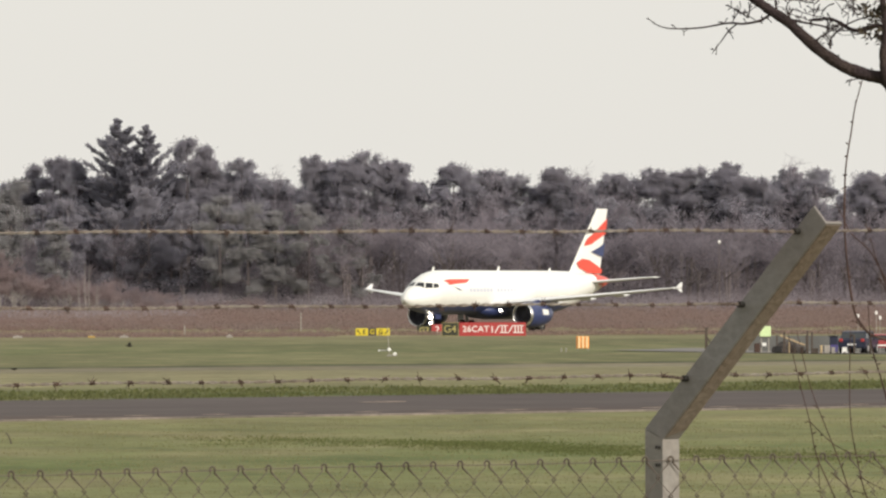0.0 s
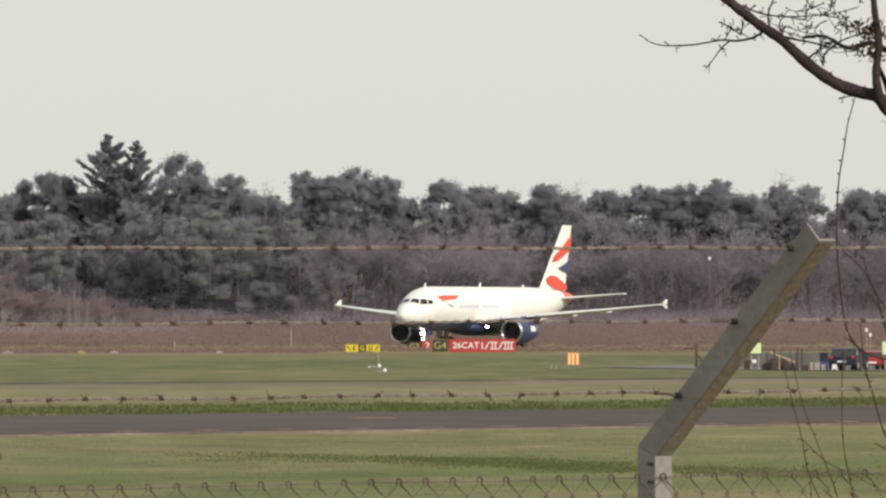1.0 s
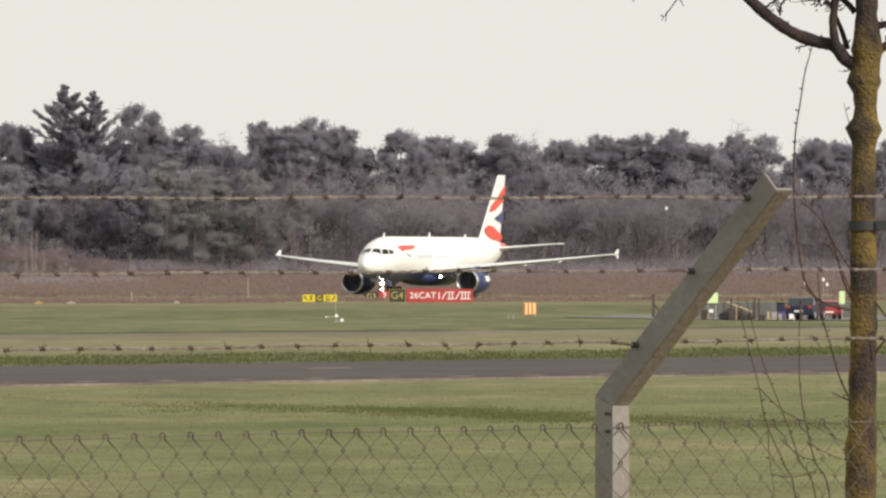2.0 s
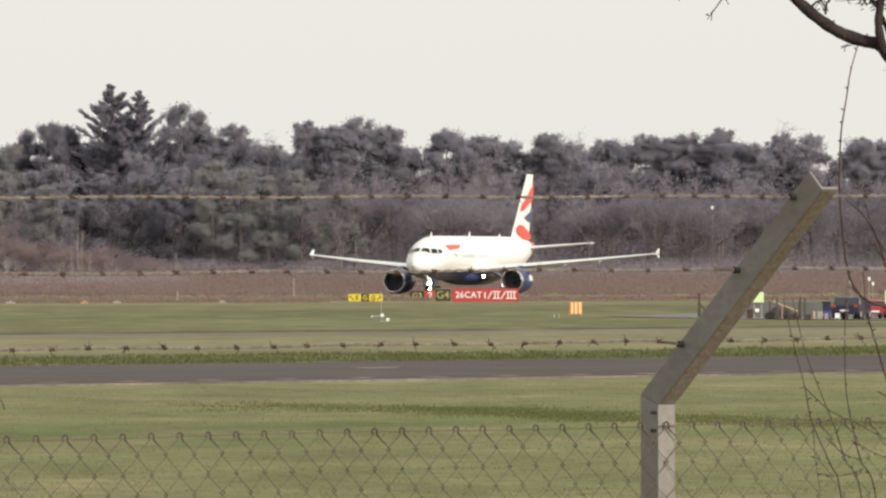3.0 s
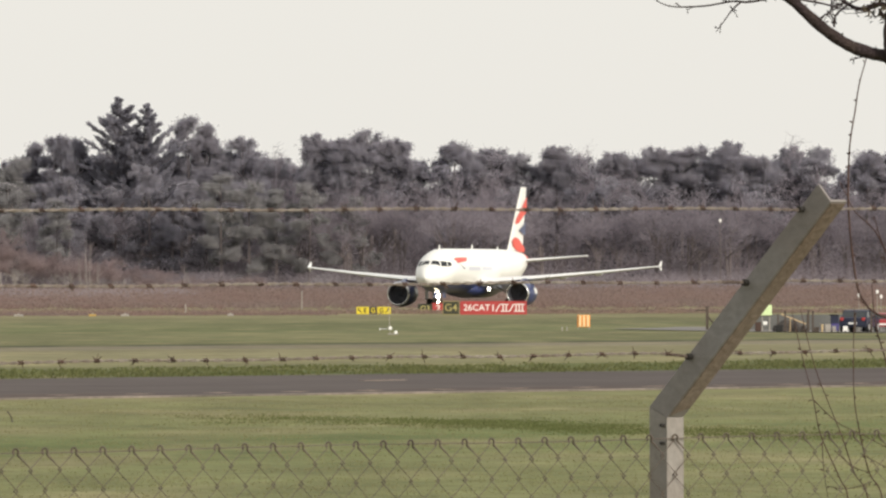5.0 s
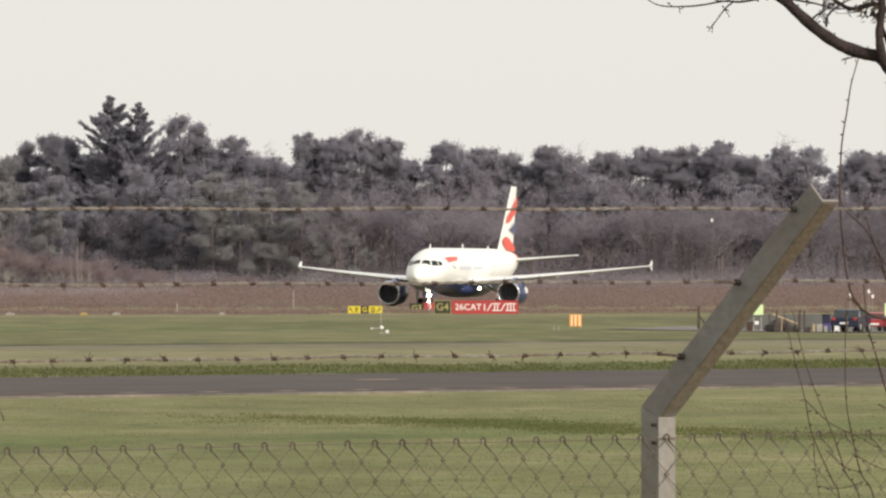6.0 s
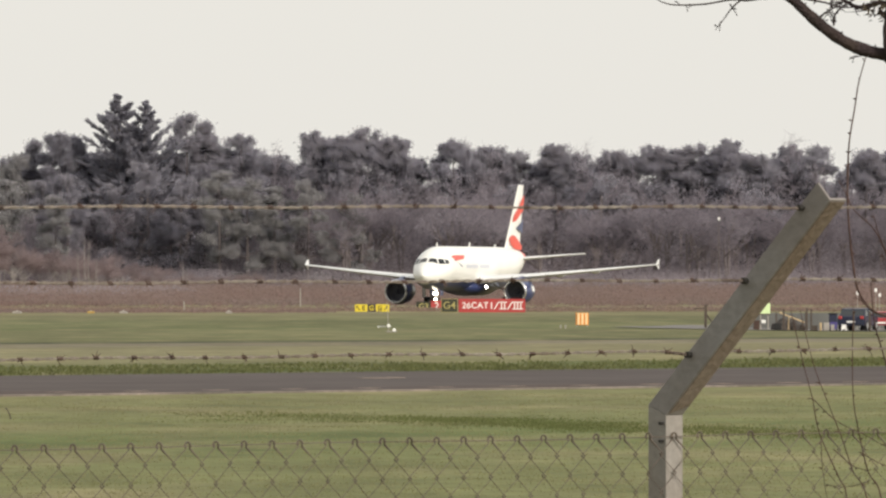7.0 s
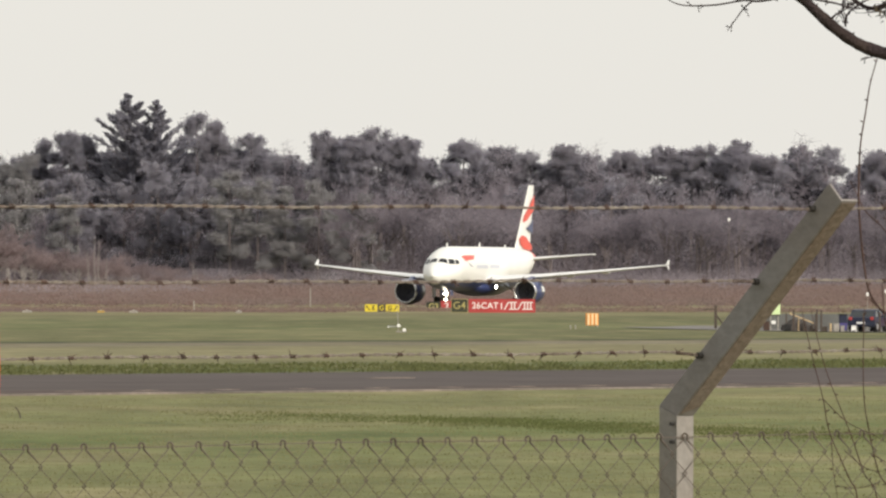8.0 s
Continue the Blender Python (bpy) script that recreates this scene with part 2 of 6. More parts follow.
# ---- ground ----
def grass_material():
    m = bpy.data.materials.new("airfield_grass")
    m.use_nodes = True
    n, l = m.node_tree.nodes, m.node_tree.links
    b = n["Principled BSDF"]
    b.inputs["Roughness"].default_value = 0.95
    b.inputs["Specular IOR Level"].default_value = 0.1
    tc = n.new("ShaderNodeTexCoord")

    def mapped(rot, sx, sy):
        mp = n.new("ShaderNodeMapping")
        mp.inputs["Rotation"].default_value = (0, 0, radians(rot))
        mp.inputs["Scale"].default_value = (sx, sy, 1)
        l.new(tc.outputs["Object"], mp.inputs[0])
        return mp.outputs[0]

    def noise_tex(vec, scale, detail=5):
        t = n.new("ShaderNodeTexNoise")
        t.inputs["Scale"].default_value, t.inputs["Detail"].default_value = scale, detail
        l.new(vec, t.inputs["Vector"])
        return t.outputs["Fac"]

    def ramp(src, stops):
        r = n.new("ShaderNodeValToRGB")
        r.color_ramp.elements[0].position, r.color_ramp.elements[0].color = stops[0][0], (*stops[0][1], 1)
        r.color_ramp.elements[1].position, r.color_ramp.elements[1].color = stops[-1][0], (*stops[-1][1], 1)
        for p, c in stops[1:-1]:
            e = r.color_ramp.elements.new(p)
            e.color = (*c, 1)
        l.new(src, r.inputs[0])
        return r.outputs[0]

    # mown and unmown bands that follow the taxiway, with their edges broken up
    sep = n.new("ShaderNodeSeparateXYZ")
    l.new(tc.outputs["Object"], sep.inputs[0])
    wob = noise_tex(mapped(-51.5, 0.02, 0.06), 1.0, 4)
    terms = []
    for src, k in ((sep.outputs["X"], -0.7846 / 600), (sep.outputs["Y"], 0.62 / 600), (wob, 0.007)):
        mu = n.new("ShaderNodeMath")
        mu.operation = "MULTIPLY"
        mu.inputs[1].default_value = k
        l.new(src, mu.inputs[0])
        terms.append(mu.outputs[0])
    acc = terms[0]
    for t in terms[1:]:
        ad = n.new("ShaderNodeMath")
        ad.operation = "ADD"
        l.new(acc, ad.inputs[0]), l.new(t, ad.inputs[1])
        acc = ad.outputs[0]
    k = 0.0035
    bands = [(30, (0.144, 0.149, 0.067)), (78, (0.140, 0.149, 0.065)), (92, (0.104, 0.126, 0.046)), (100, (0.144, 0.155, 0.067)), (131, (0.159, 0.159, 0.075)), (150, (0.095, 0.103, 0.040)),
             (164, (0.067, 0.087, 0.026)), (176, (0.095, 0.107, 0.040)), (186, (0.162, 0.155, 0.083)), (228, (0.170, 0.158, 0.091)), (233, (0.158, 0.143, 0.103)), (244.5, (0.150, 0.134, 0.098)),
             (246.5, (0.040, 0.046, 0.024)), (250, (0.046, 0.054, 0.026)), (252.5, (0.115, 0.120, 0.055)), (300, (0.127, 0.128, 0.063)), (330, (0.098, 0.110, 0.048)), (420, (0.119, 0.122, 0.060)), (520, (0.167, 0.150, 0.087))]
    swath = ramp(acc, [(w / 600 + k, c) for w, c in bands])
    tuft = noise_tex(mapped(0, 0.45, 0.16), 1.0, 7)
    blade = noise_tex(mapped(0, 2.2, 0.9), 1.0, 5)
    broad = noise_tex(mapped(8, 0.055, 0.012), 1.0, 6)
    v0, v = n.new("ShaderNodeMath"), n.new("ShaderNodeMath")
    v0.operation = v.operation = "ADD"
    l.new(tuft, v0.inputs[0]), l.new(blade, v0.inputs[1])
    l.new(v0.outputs[0], v.inputs[0]), l.new(broad, v.inputs[1])
    rng = n.new("ShaderNodeMapRange")
    rng.inputs["From Min"].default_value, rng.inputs["From Max"].default_value = 1.1, 1.9
    rng.inputs["To Min"].default_value, rng.inputs["To Max"].default_value = 0.62, 1.40
    l.new(v.outputs[0], rng.inputs["Value"])
    hsv = n.new("ShaderNodeHueSaturation")
    straw, dry = n.new("ShaderNodeMixRGB"), n.new("ShaderNodeMapRange")
    dry.inputs["From Min"].default_value, dry.inputs["From Max"].default_value = 0.48, 0.72
    dry.inputs["To Max"].default_value = 0.68
    l.new(noise_tex(mapped(20, 0.30, 0.09), 1.0, 6), dry.inputs["Value"])
    straw.inputs[2].default_value = (0.235, 0.205, 0.115, 1)
    l.new(dry.outputs[0], straw.inputs[0]), l.new(swath, straw.inputs[1])
    l.new(straw.outputs[0], hsv.inputs["Color"]), l.new(rng.outputs[0], hsv.inputs["Value"])
    l.new(hsv.outputs[0], b.inputs["Base Color"])
    return m


M_GRASS = grass_material()
TAXI = Vector((0.62, 0.7846))           # heading of the taxiway
ACROSS = Vector((-0.7846, 0.62))


def ground_height(x, y):
    """Flat field, dipped round the parked vehicles to seat them in the camera's view."""
    return -0.54 * math.exp(-((x - 24) / 13) ** 2 - ((y - 600) / 80) ** 2)


def build_ground():
    xs = sorted({-2600, -1200, -500, -200, -100, -60, -40, -20, *range(-12, 62, 3), 70, 100, 200, 500, 1200, 2600})
    ys = sorted({-600, -200, -60, 0, 50, 100, 200, 300, *range(380, 760, 16), 800, 900, 1000, 1200, 1500, 2000, 3000, 4200})
    verts = [(x, y, ground_height(x, y)) for y in ys for x in xs]
    w = len(xs)
    faces = [(j * w + i, j * w + i + 1, (j + 1) * w + i + 1, (j + 1) * w + i) for j in range(len(ys) - 1) for i in range(w - 1)]
    g = mesh_part("ground", arrays_mesh("ground", verts, faces), M_GRASS, smooth=True)
    tagged(g, "wide mown airfield grass with paler and darker swaths", "ground", kind="structure")


def strip(name, a0, a1, w0, w1, mat, label, z=0.02, parent=None):
    """A paved strip along the taxiway's heading: from a0 to a1 along it, w0 to w1 across."""
    bm = bmesh.new()
    pts = [TAXI * a + ACROSS * w for a, w in ((a0, w0), (a1, w0), (a1, w1), (a0, w1))]
    top = [bm.verts.new((p.x, p.y, z)) for p in pts]
    low = [bm.verts.new((p.x, p.y, -0.3)) for p in pts]
    bm.faces.new(top)
    for i in range(4):
        bm.faces.new((top[i], low[i], low[(i + 1) % 4], top[(i + 1) % 4]))
    ob = part(name, bm, mat, parent)
    if parent is None:
        tagged(ob, label, "taxiway", kind="structure")
    return ob


build_ground()
taxiway = strip("taxiway", -700, 1200, 130.4, 157.9, M_ASPHALT, "worn dark grey asphalt taxiway with faded edge marks", 0.03)


# ---- fence ----
S2 = math.sqrt(0.5)
FDIR = Vector((S2, S2, 0.0055))             # the fence runs away to one side
RIDGE = Vector((0.434, 19.6, 0.0))
BEND_Z, ARM_OUT, ARM_UP, LEG, STEEL = 1.947, 0.435, 0.416, 0.047, 0.006
ARM = Vector((S2 * ARM_OUT, -S2 * ARM_OUT, ARM_UP))


def angle_section(bm, base, top, leg1, leg2, cut=None, cut_base=False):
    """An L-shaped steel angle from base to top, its legs along leg1 and leg2 from the ridge."""
    l1, l2 = leg1.normalized(), leg2.normalized()
    prof = [l1 * 0 + l2 * 0, l2 * LEG, l2 * LEG + l1 * STEEL, l1 * STEEL + l2 * STEEL, l1 * LEG + l2 * STEEL, l1 * LEG]
    way = (top - base).normalized()

    def end(at, p, flat):
        """Profile point at one end, slid along the bar onto the mitre plane where there is one."""
        return at + p - way * (flat.dot(p) / flat.dot(way)) if flat is not None else at + p
    a = [bm.verts.new(end(base, p, cut if cut_base else None)) for p in prof]
    b = [bm.verts.new(end(top, p, None if cut_base else cut)) for p in prof]
    for i in range(6):
        bm.faces.new((a[i], a[(i + 1) % 6], b[(i + 1) % 6], b[i]))
    bm.faces.new((a[0], a[1], a[2], a[3])), bm.faces.new((a[0], a[3], a[4], a[5]))
    bm.faces.new((b[3], b[2], b[1], b[0])), bm.faces.new((b[5], b[4], b[3], b[0]))
    bmesh.ops.recalc_face_normals(bm, faces=bm.faces)
    return bm


ARM_DIR = ARM.normalized()
OUT_L = Vector((-S2, S2, 0))
OUT_R = Vector((S2, S2, 0))
ARM_L = (OUT_L - ARM_DIR * OUT_L.dot(ARM_DIR)).normalized()   # up and back, square to the arm


def fence_post(base, label):
    post = thing("fence_post", label, "fence post", Matrix.Translation(base), "fence posts")
    z = Vector((0, 0, 1))
    bend = Vector((0, 0, BEND_Z))
    mitre = (z + ARM_DIR).normalized()
    part("upright", angle_section(bmesh.new(), Vector((0, 0, -0.3)), bend - z * 0.001, OUT_L, OUT_R, mitre), M_GALV, post)
    part("cranked_arm", angle_section(bmesh.new(), bend, bend + ARM, ARM_L, OUT_R, mitre, True), M_ARM, post)
    # thin, darker brown sheet laid over the underside of the arm
    film = bmesh.new()
    plate(film, [(0.006, 0.004), (ARM.length - 0.004, 0.004), (ARM.length - 0.004, LEG - 0.002), (0.028, LEG - 0.002)], 0.001, lambda a, b, c: bend + ARM_DIR * a + OUT_R * b - ARM_L * (0.0010 + c))
    bmesh.ops.recalc_face_normals(film, faces=film.faces)
    part("brown_face", film, M_BROWN_FILM, post, "darker brown film on the underside of the arm")
    for q in (0.214, 0.559, 0.897):
        c = bend + ARM * q + ARM_L * 0.040
        part("bolt", tube(bmesh.new(), [c - OUT_R * 0.012, c + OUT_R * 0.012], 0.0065, 8), M_BOLT, post)
    for dz in (0.0, 0.035):
        c = Vector((0, 0, BEND_Z - 0.016 - dz)) + OUT_L * 0.008
        part("bolt", tube(bmesh.new(), [c - OUT_R * 0.010, c + OUT_R * 0.007], 0.0033, 8), M_BOLT, post)
    return post


fence_post(RIDGE, "cranked galvanised steel angle fence post with dark bolts")
for k in (-3.0, 3.0):
    fence_post(RIDGE + FDIR * k, "cranked galvanised steel angle fence post with dark bolts")


def barbed_wire(q, seed, rise, lift, knots, tie, label):
    """Two twisted strands past the arm at q of its length, with knots of barbs at places along it."""
    rnd = random.Random(seed)
    hole = RIDGE + Vector((0, 0, BEND_Z + lift)) + ARM * q + ARM_L * 0.040
    wire = thing("barbed_wire", label, "barbed wire", Matrix.Translation(hole), "barbed wires")
    d = Vector((S2, S2, rise)).normalized()
    up, out = Vector((0, 0, 1)), d.cross(Vector((0, 0, 1))).normalized()

    def at(u):
        return d * u + up * (0.0012 * math.sin(u * 9 + seed) - lift * max(0.0, 1 - abs(u) / 0.09))
    for ph in (0.0, math.pi):
        pts = []
        n = 520
        for i in range(n + 1):
            u = -3.4 + 6.4 * i / n
            a = u / 0.030 * math.pi + ph
            pts.append(at(u) + (up * math.sin(a) + out * math.cos(a)) * 0.0018)
        part("strand", tube(bmesh.new(), pts, 0.0015, 5), M_WIRE, wire)
    knots = list(knots)
    while knots[0] > -3.2:
        knots.insert(0, knots[0] - rnd.uniform(0.090, 0.100))
    while knots[-1] < 2.8:
        knots.append(knots[-1] + rnd.uniform(0.090, 0.100))
    for u in knots:
        bm = bmesh.new()
        c = at(u)
        # wrapped coil and four pointed ends
        for s in (-1, 1):
            coil = [c + d * (s * 0.0034 + 0.005 * (t / 8 - 0.5)) + (up * math.sin(t * 1.57) + out * math.cos(t * 1.57)) * 0.0032 for t in range(9)]
            tube(bm, coil, 0.0013, 4)
        for e in range(4):
            a = rnd.uniform(0, 6.28)
            way = (up * math.sin(a) + out * math.cos(a) + d * rnd.uniform(-1.6, 1.6)).normalized()
            r = 0.009 + rnd.random() * 0.008
            tube(bm, [c + d * rnd.uniform(-0.007, 0.007), c + way * r * 0.6, c + way * r], [0.0012, 0.0010, 0.0004], 4)
        part("barb", bm, M_RUST, wire)
    if tie:
        # soft wire wound round the strands beside the post
        coil = [at(u) + (up * math.sin(u * 900) + out * math.cos(u * 900)) * 0.0026 for u in np.linspace(-0.072, -0.022, 80)]
        part("tie_wire", tube(bmesh.new(), coil, 0.0011, 4), M_RUST, wire)
    return wire


KNOTS_LOW = (-1.768, -1.67, -1.579, -1.483, -1.387, -1.303, -1.202, -1.107, -1.019, -0.925, -0.825, -0.732, -0.629, -0.53, -0.438, -0.342, -0.25, -0.158, -0.066, 0.137, 0.233, 0.323, 0.413, 0.511)
KNOTS_MID = (-1.875, -1.781, -1.684, -1.589, -1.501, -1.406, -1.307, -1.216, -1.114, -1.025, -0.932, -0.832, -0.735, -0.644, -0.552, -0.456, -0.355, -0.254, -0.152, 0.158, 0.263, 0.361)
KNOTS_TOP = (-1.8, -1.706, -1.615, -1.522, -1.422, -1.333, -1.233, -1.144, -1.049, -0.95, -0.851, -0.758, -0.668, -0.572, -0.465, -0.369, -0.28, -0.189, -0.092, 0.201)
for q, sd, rise, lift, knots in ((0.214, 3, 0.0036, 0.0065, KNOTS_LOW), (0.559, 7, 0.0035, 0.002, KNOTS_MID), (0.897, 11, 0.0052, 0.001, KNOTS_TOP)):
    barbed_wire(q, sd, rise, lift, knots, q < 0.6, "rusty twisted barbed wire strung through cranked posts")


def chain_link():
    """Woven zigzag wires hung on a straining wire, each wire knuckled over at the top."""
    fence = thing("chain_link_fence", "weathered chain-link mesh hung on a line wire", "fence", Matrix.Translation(RIDGE + Vector((0.0045, -0.0045, 1.9052))))
    d = Vector((S2, S2, 0.0032))
    out = Vector((S2, -S2, 0))
    line = [d * u + Vector((0, 0, 0.0015 * math.sin(u * 5))) for u in np.linspace(-3.3, 3.3, 60)]
    part("line_wire", tube(bmesh.new(), line, 0.0010, 5), M_MESH, fence)
    px, pz = 0.0726, 0.0745
    rnd = random.Random(5)
    up = Vector((0, 0, 1))
    for c in range(-84, 70):
        u0 = 0.017 + c * px / 2
        if u0 < -2.9 or u0 > 2.3:
            continue
        bm = bmesh.new()
        rows = 30
        pts = []
        start = c % 2                        # which side of the strand is up at the top row
        for r in range(rows):
            side = (r + start) % 2
            z = 0.004 - r * pz / 2 if r else 0.004
            pts.append(d * (u0 + side * px / 2 + rnd.uniform(-0.0008, 0.0008) + (0.0012 if side else -0.0012)) + up * (z + rnd.uniform(-0.001, 0.001)) + out * (0.0035 if side else -0.0035))
        if start == 0:
            # knuckle: the wire end bends over the line wire and back on itself
            loop = [d * (u0 + 0.0034 * math.cos(a) - 0.001) + up * (0.001 + 0.0065 * math.sin(a)) + out * 0.004 * math.cos(a) for a in (3.9, 3.2, 2.5, 1.9, 1.3, 0.7, 0.1)]
            pts = loop + [d * (u0 + 0.0050) + up * -0.0045] + pts[1:]
        else:
            loop = [d * (u0 + px / 2 - 0.0026 * math.cos(a)) + up * (0.001 + 0.0065 * math.sin(a)) - out * 0.004 * math.cos(a) for a in (3.6, 2.9, 2.2, 1.6, 1.0, 0.4)]
            pts = loop + [d * (u0 + px / 2 - 0.0045) + up * -0.0045] + pts[1:]
        # thickened where it hooks round its neighbour
        path, rad = list(pts[:len(loop) + 1]), [0.0021 if start == 0 else 0.0014] * len(loop) + [0.0022 if start == 0 else 0.0010]
        body = pts[len(loop) + 1:]
        for i, p in enumerate(body):
            before = path[-1]
            path += [before.lerp(p, 0.86), p]
            rad += [0.00072, 0.0019]
            if i + 1 < len(body):
                path.append(p.lerp(body[i + 1], 0.14))
                rad.append(0.00072)
        tube(bm, path, rad, 4)
        part("mesh_strand", bm, M_MESH, fence)
    return fence


chain_link()


def orange_sheet():
    """A strip of orange plastic folded over two wires."""
    bm = bmesh.new()
    c0 = RIDGE + FDIR * -1.946
    cols, rows = 7, 12
    grid = []
    for layer in (0, 1):
        g = []
        for i in range(cols + 1):
            col = []
            for r in range(rows + 1):
                u = -0.098 + (0.1010 + 0.0015 * r / rows) * i / cols
                fold = (0.005 * math.sin(i * 1.7 + r * 0.3) + 0.003 * math.sin(r * 0.9 + i)) * (1 - 0.7 * i / cols)
                z = 2.222 - 0.266 * r / rows + 0.003 * math.sin(i * 2.1)
                col.append(bm.verts.new(Vector((S2, S2, 0)) * u + Vector((S2, -S2, 0)) * (0.17 + fold - 0.004 * layer) + Vector((0, 0, z))))
            g.append(col)
        grid.append(g)
    for layer, g in enumerate(grid):
        for i in range(cols):
            for r in range(rows):
                f = (g[i][r], g[i + 1][r], g[i + 1][r + 1], g[i][r + 1])
                bm.faces.new(f if layer == 0 else f[::-1])
    a, b = grid
    for i in range(cols):
        bm.faces.new((a[i][0], b[i][0], b[i + 1][0], a[i + 1][0]))
        bm.faces.new((a[i][rows], a[i + 1][rows], b[i + 1][rows], b[i][rows]))
    for r in range(rows):
        bm.faces.new((a[0][r], a[0][r + 1], b[0][r + 1], b[0][r]))
        bm.faces.new((a[cols][r], b[cols][r], b[cols][r + 1], a[cols][r + 1]))
    ob = thing("orange_sheet", "bright orange plastic strip hung on barbed wires", "plastic strip", Matrix.Translation((c0.x, c0.y, 0)))
    part("sheet", bm, M_ORANGE_SHEET, ob, smooth=True)


orange_sheet()


# ---- airliner ----
FUSELAGE = [  # x from the nose, half width, half height, centre height
    (0.0, 0.02, 0.02, 3.05), (0.12, 0.30, 0.30, 3.06), (0.4, 0.58, 0.56, 3.08), (0.9, 0.90, 0.86, 3.14), (1.6, 1.24, 1.07, 3.19),
    (2.4, 1.52, 1.37, 3.34), (3.2, 1.72, 1.67, 3.50), (4.2, 1.87, 1.91, 3.65), (5.4, 1.95, 2.05, 3.73), (7.0, 1.975, 2.07, 3.74),
    (12.0, 1.975, 2.07, 3.74), (20.0, 1.975, 2.07, 3.74), (25.5, 1.975, 2.07, 3.74), (28.0, 1.88, 1.90, 3.90), (30.5, 1.62, 1.58, 4.16),
    (33.0, 1.22, 1.18, 4.45), (35.2, 0.78, 0.80, 4.68), (36.7, 0.42, 0.46, 4.82), (37.5, 0.20, 0.22, 4.88)]


def hull(x):
    for a, b in zip(FUSELAGE, FUSELAGE[1:]):
        if x <= b[0]:
            t = (x - a[0]) / (b[0] - a[0])
            return [a[i] + (b[i] - a[i]) * t for i in range(1, 4)]
    return FUSELAGE[-1][1:]


def skin(x, ang, off=0.0):
    """A point on the fuselage: ang in degrees from the top, positive to starboard."""
    w, h, cz = hull(x)
    a = radians(ang)
    return Vector((x, (w + off) * math.sin(a), cz + (h + off) * math.cos(a)))


def skin_patch(bm, corners, off=0.015, n=6):
    """A four-cornered patch [(x, angle)...] that follows the fuselage."""
    (x0, a0), (x1, a1), (x2, a2), (x3, a3) = corners
    g = [[bm.verts.new(skin((x0 * (1 - s) + x1 * s) * (1 - t) + (x3 * (1 - s) + x2 * s) * t,
                            (a0 * (1 - s) + a1 * s) * (1 - t) + (a3 * (1 - s) + a2 * s) * t, off)) for s in (i / n for i in range(n + 1))] for t in (j / n for j in range(n + 1))]
    for j in range(n):
        for i in range(n):
            bm.faces.new((g[j][i], g[j][i + 1], g[j + 1][i + 1], g[j + 1][i]))
    return bm


def aerofoil(chord, thick):
    up = [(0.0, 0.0), (0.03, 0.45), (0.12, 0.8), (0.3, 1.0), (0.55, 0.8), (0.8, 0.38), (1.0, 0.03)]
    low = [(0.8, -0.25), (0.55, -0.55), (0.3, -0.7), (0.12, -0.55), (0.03, -0.3)]
    return [(c * chord, t * thick / 2) for c, t in up + low]


def lofted(sections, vertical=False):
    """Wing skin through sections (leading x, span, height, chord, thickness)."""
    bm = bmesh.new()
    rings = []
    for x, y, z, chord, thick in sections:
        rings.append([bm.verts.new((x + c, y + (t if vertical else 0), z + (0 if vertical else t))) for c, t in aerofoil(chord, thick)])
    for a, b in zip(rings, rings[1:]):
        for k in range(len(a)):
            bm.faces.new((a[k], a[(k + 1) % len(a)], b[(k + 1) % len(a)], b[k]))
    bm.faces.new(rings[0][::-1])
    bm.faces.new(rings[-1])
    bmesh.ops.recalc_face_normals(bm, faces=bm.faces)
    return bm


def fin_x(z, c):
    """Station on the fin at height z, c of the chord behind its leading edge."""
    t = (z - 5.6) / (11.76 - 5.6)
    lead, chord = 30.2 + t * 5.35, 5.9 - t * 3.85
    return lead + c * chord, 0.30 - 0.17 * t


def wheel_part(name, parent, c, r, w):
    bm = bmesh.new()
    prof = [(-w / 2, r * 0.55), (-w / 2, r * 0.9), (-w * 0.35, r), (w * 0.35, r), (w / 2, r * 0.9), (w / 2, r * 0.55)]
    rings = [[bm.verts.new((rr * math.cos(2 * math.pi * k / 20), y, rr * math.sin(2 * math.pi * k / 20))) for k in range(20)] for y, rr in prof]
    for a, b in zip(rings, rings[1:]):
        for k in range(20):
            bm.faces.new((a[k], a[(k + 1) % 20], b[(k + 1) % 20], b[k]))
    bm.faces.new(rings[0][::-1]), bm.faces.new(rings[-1])
    wheel = part(name, bm, M_TYRE, parent)
    wheel.location = c
    rim = bmesh.new()
    box(rim, -r * 0.45, r * 0.45, -w * 0.54, w * 0.54, -r * 0.12, r * 0.12, 0.02)
    box(rim, -r * 0.12, r * 0.12, -w * 0.53, w * 0.53, -r * 0.45, r * 0.45, 0.02)
    part("rim", rim, M_STRUT, wheel)
    return wheel


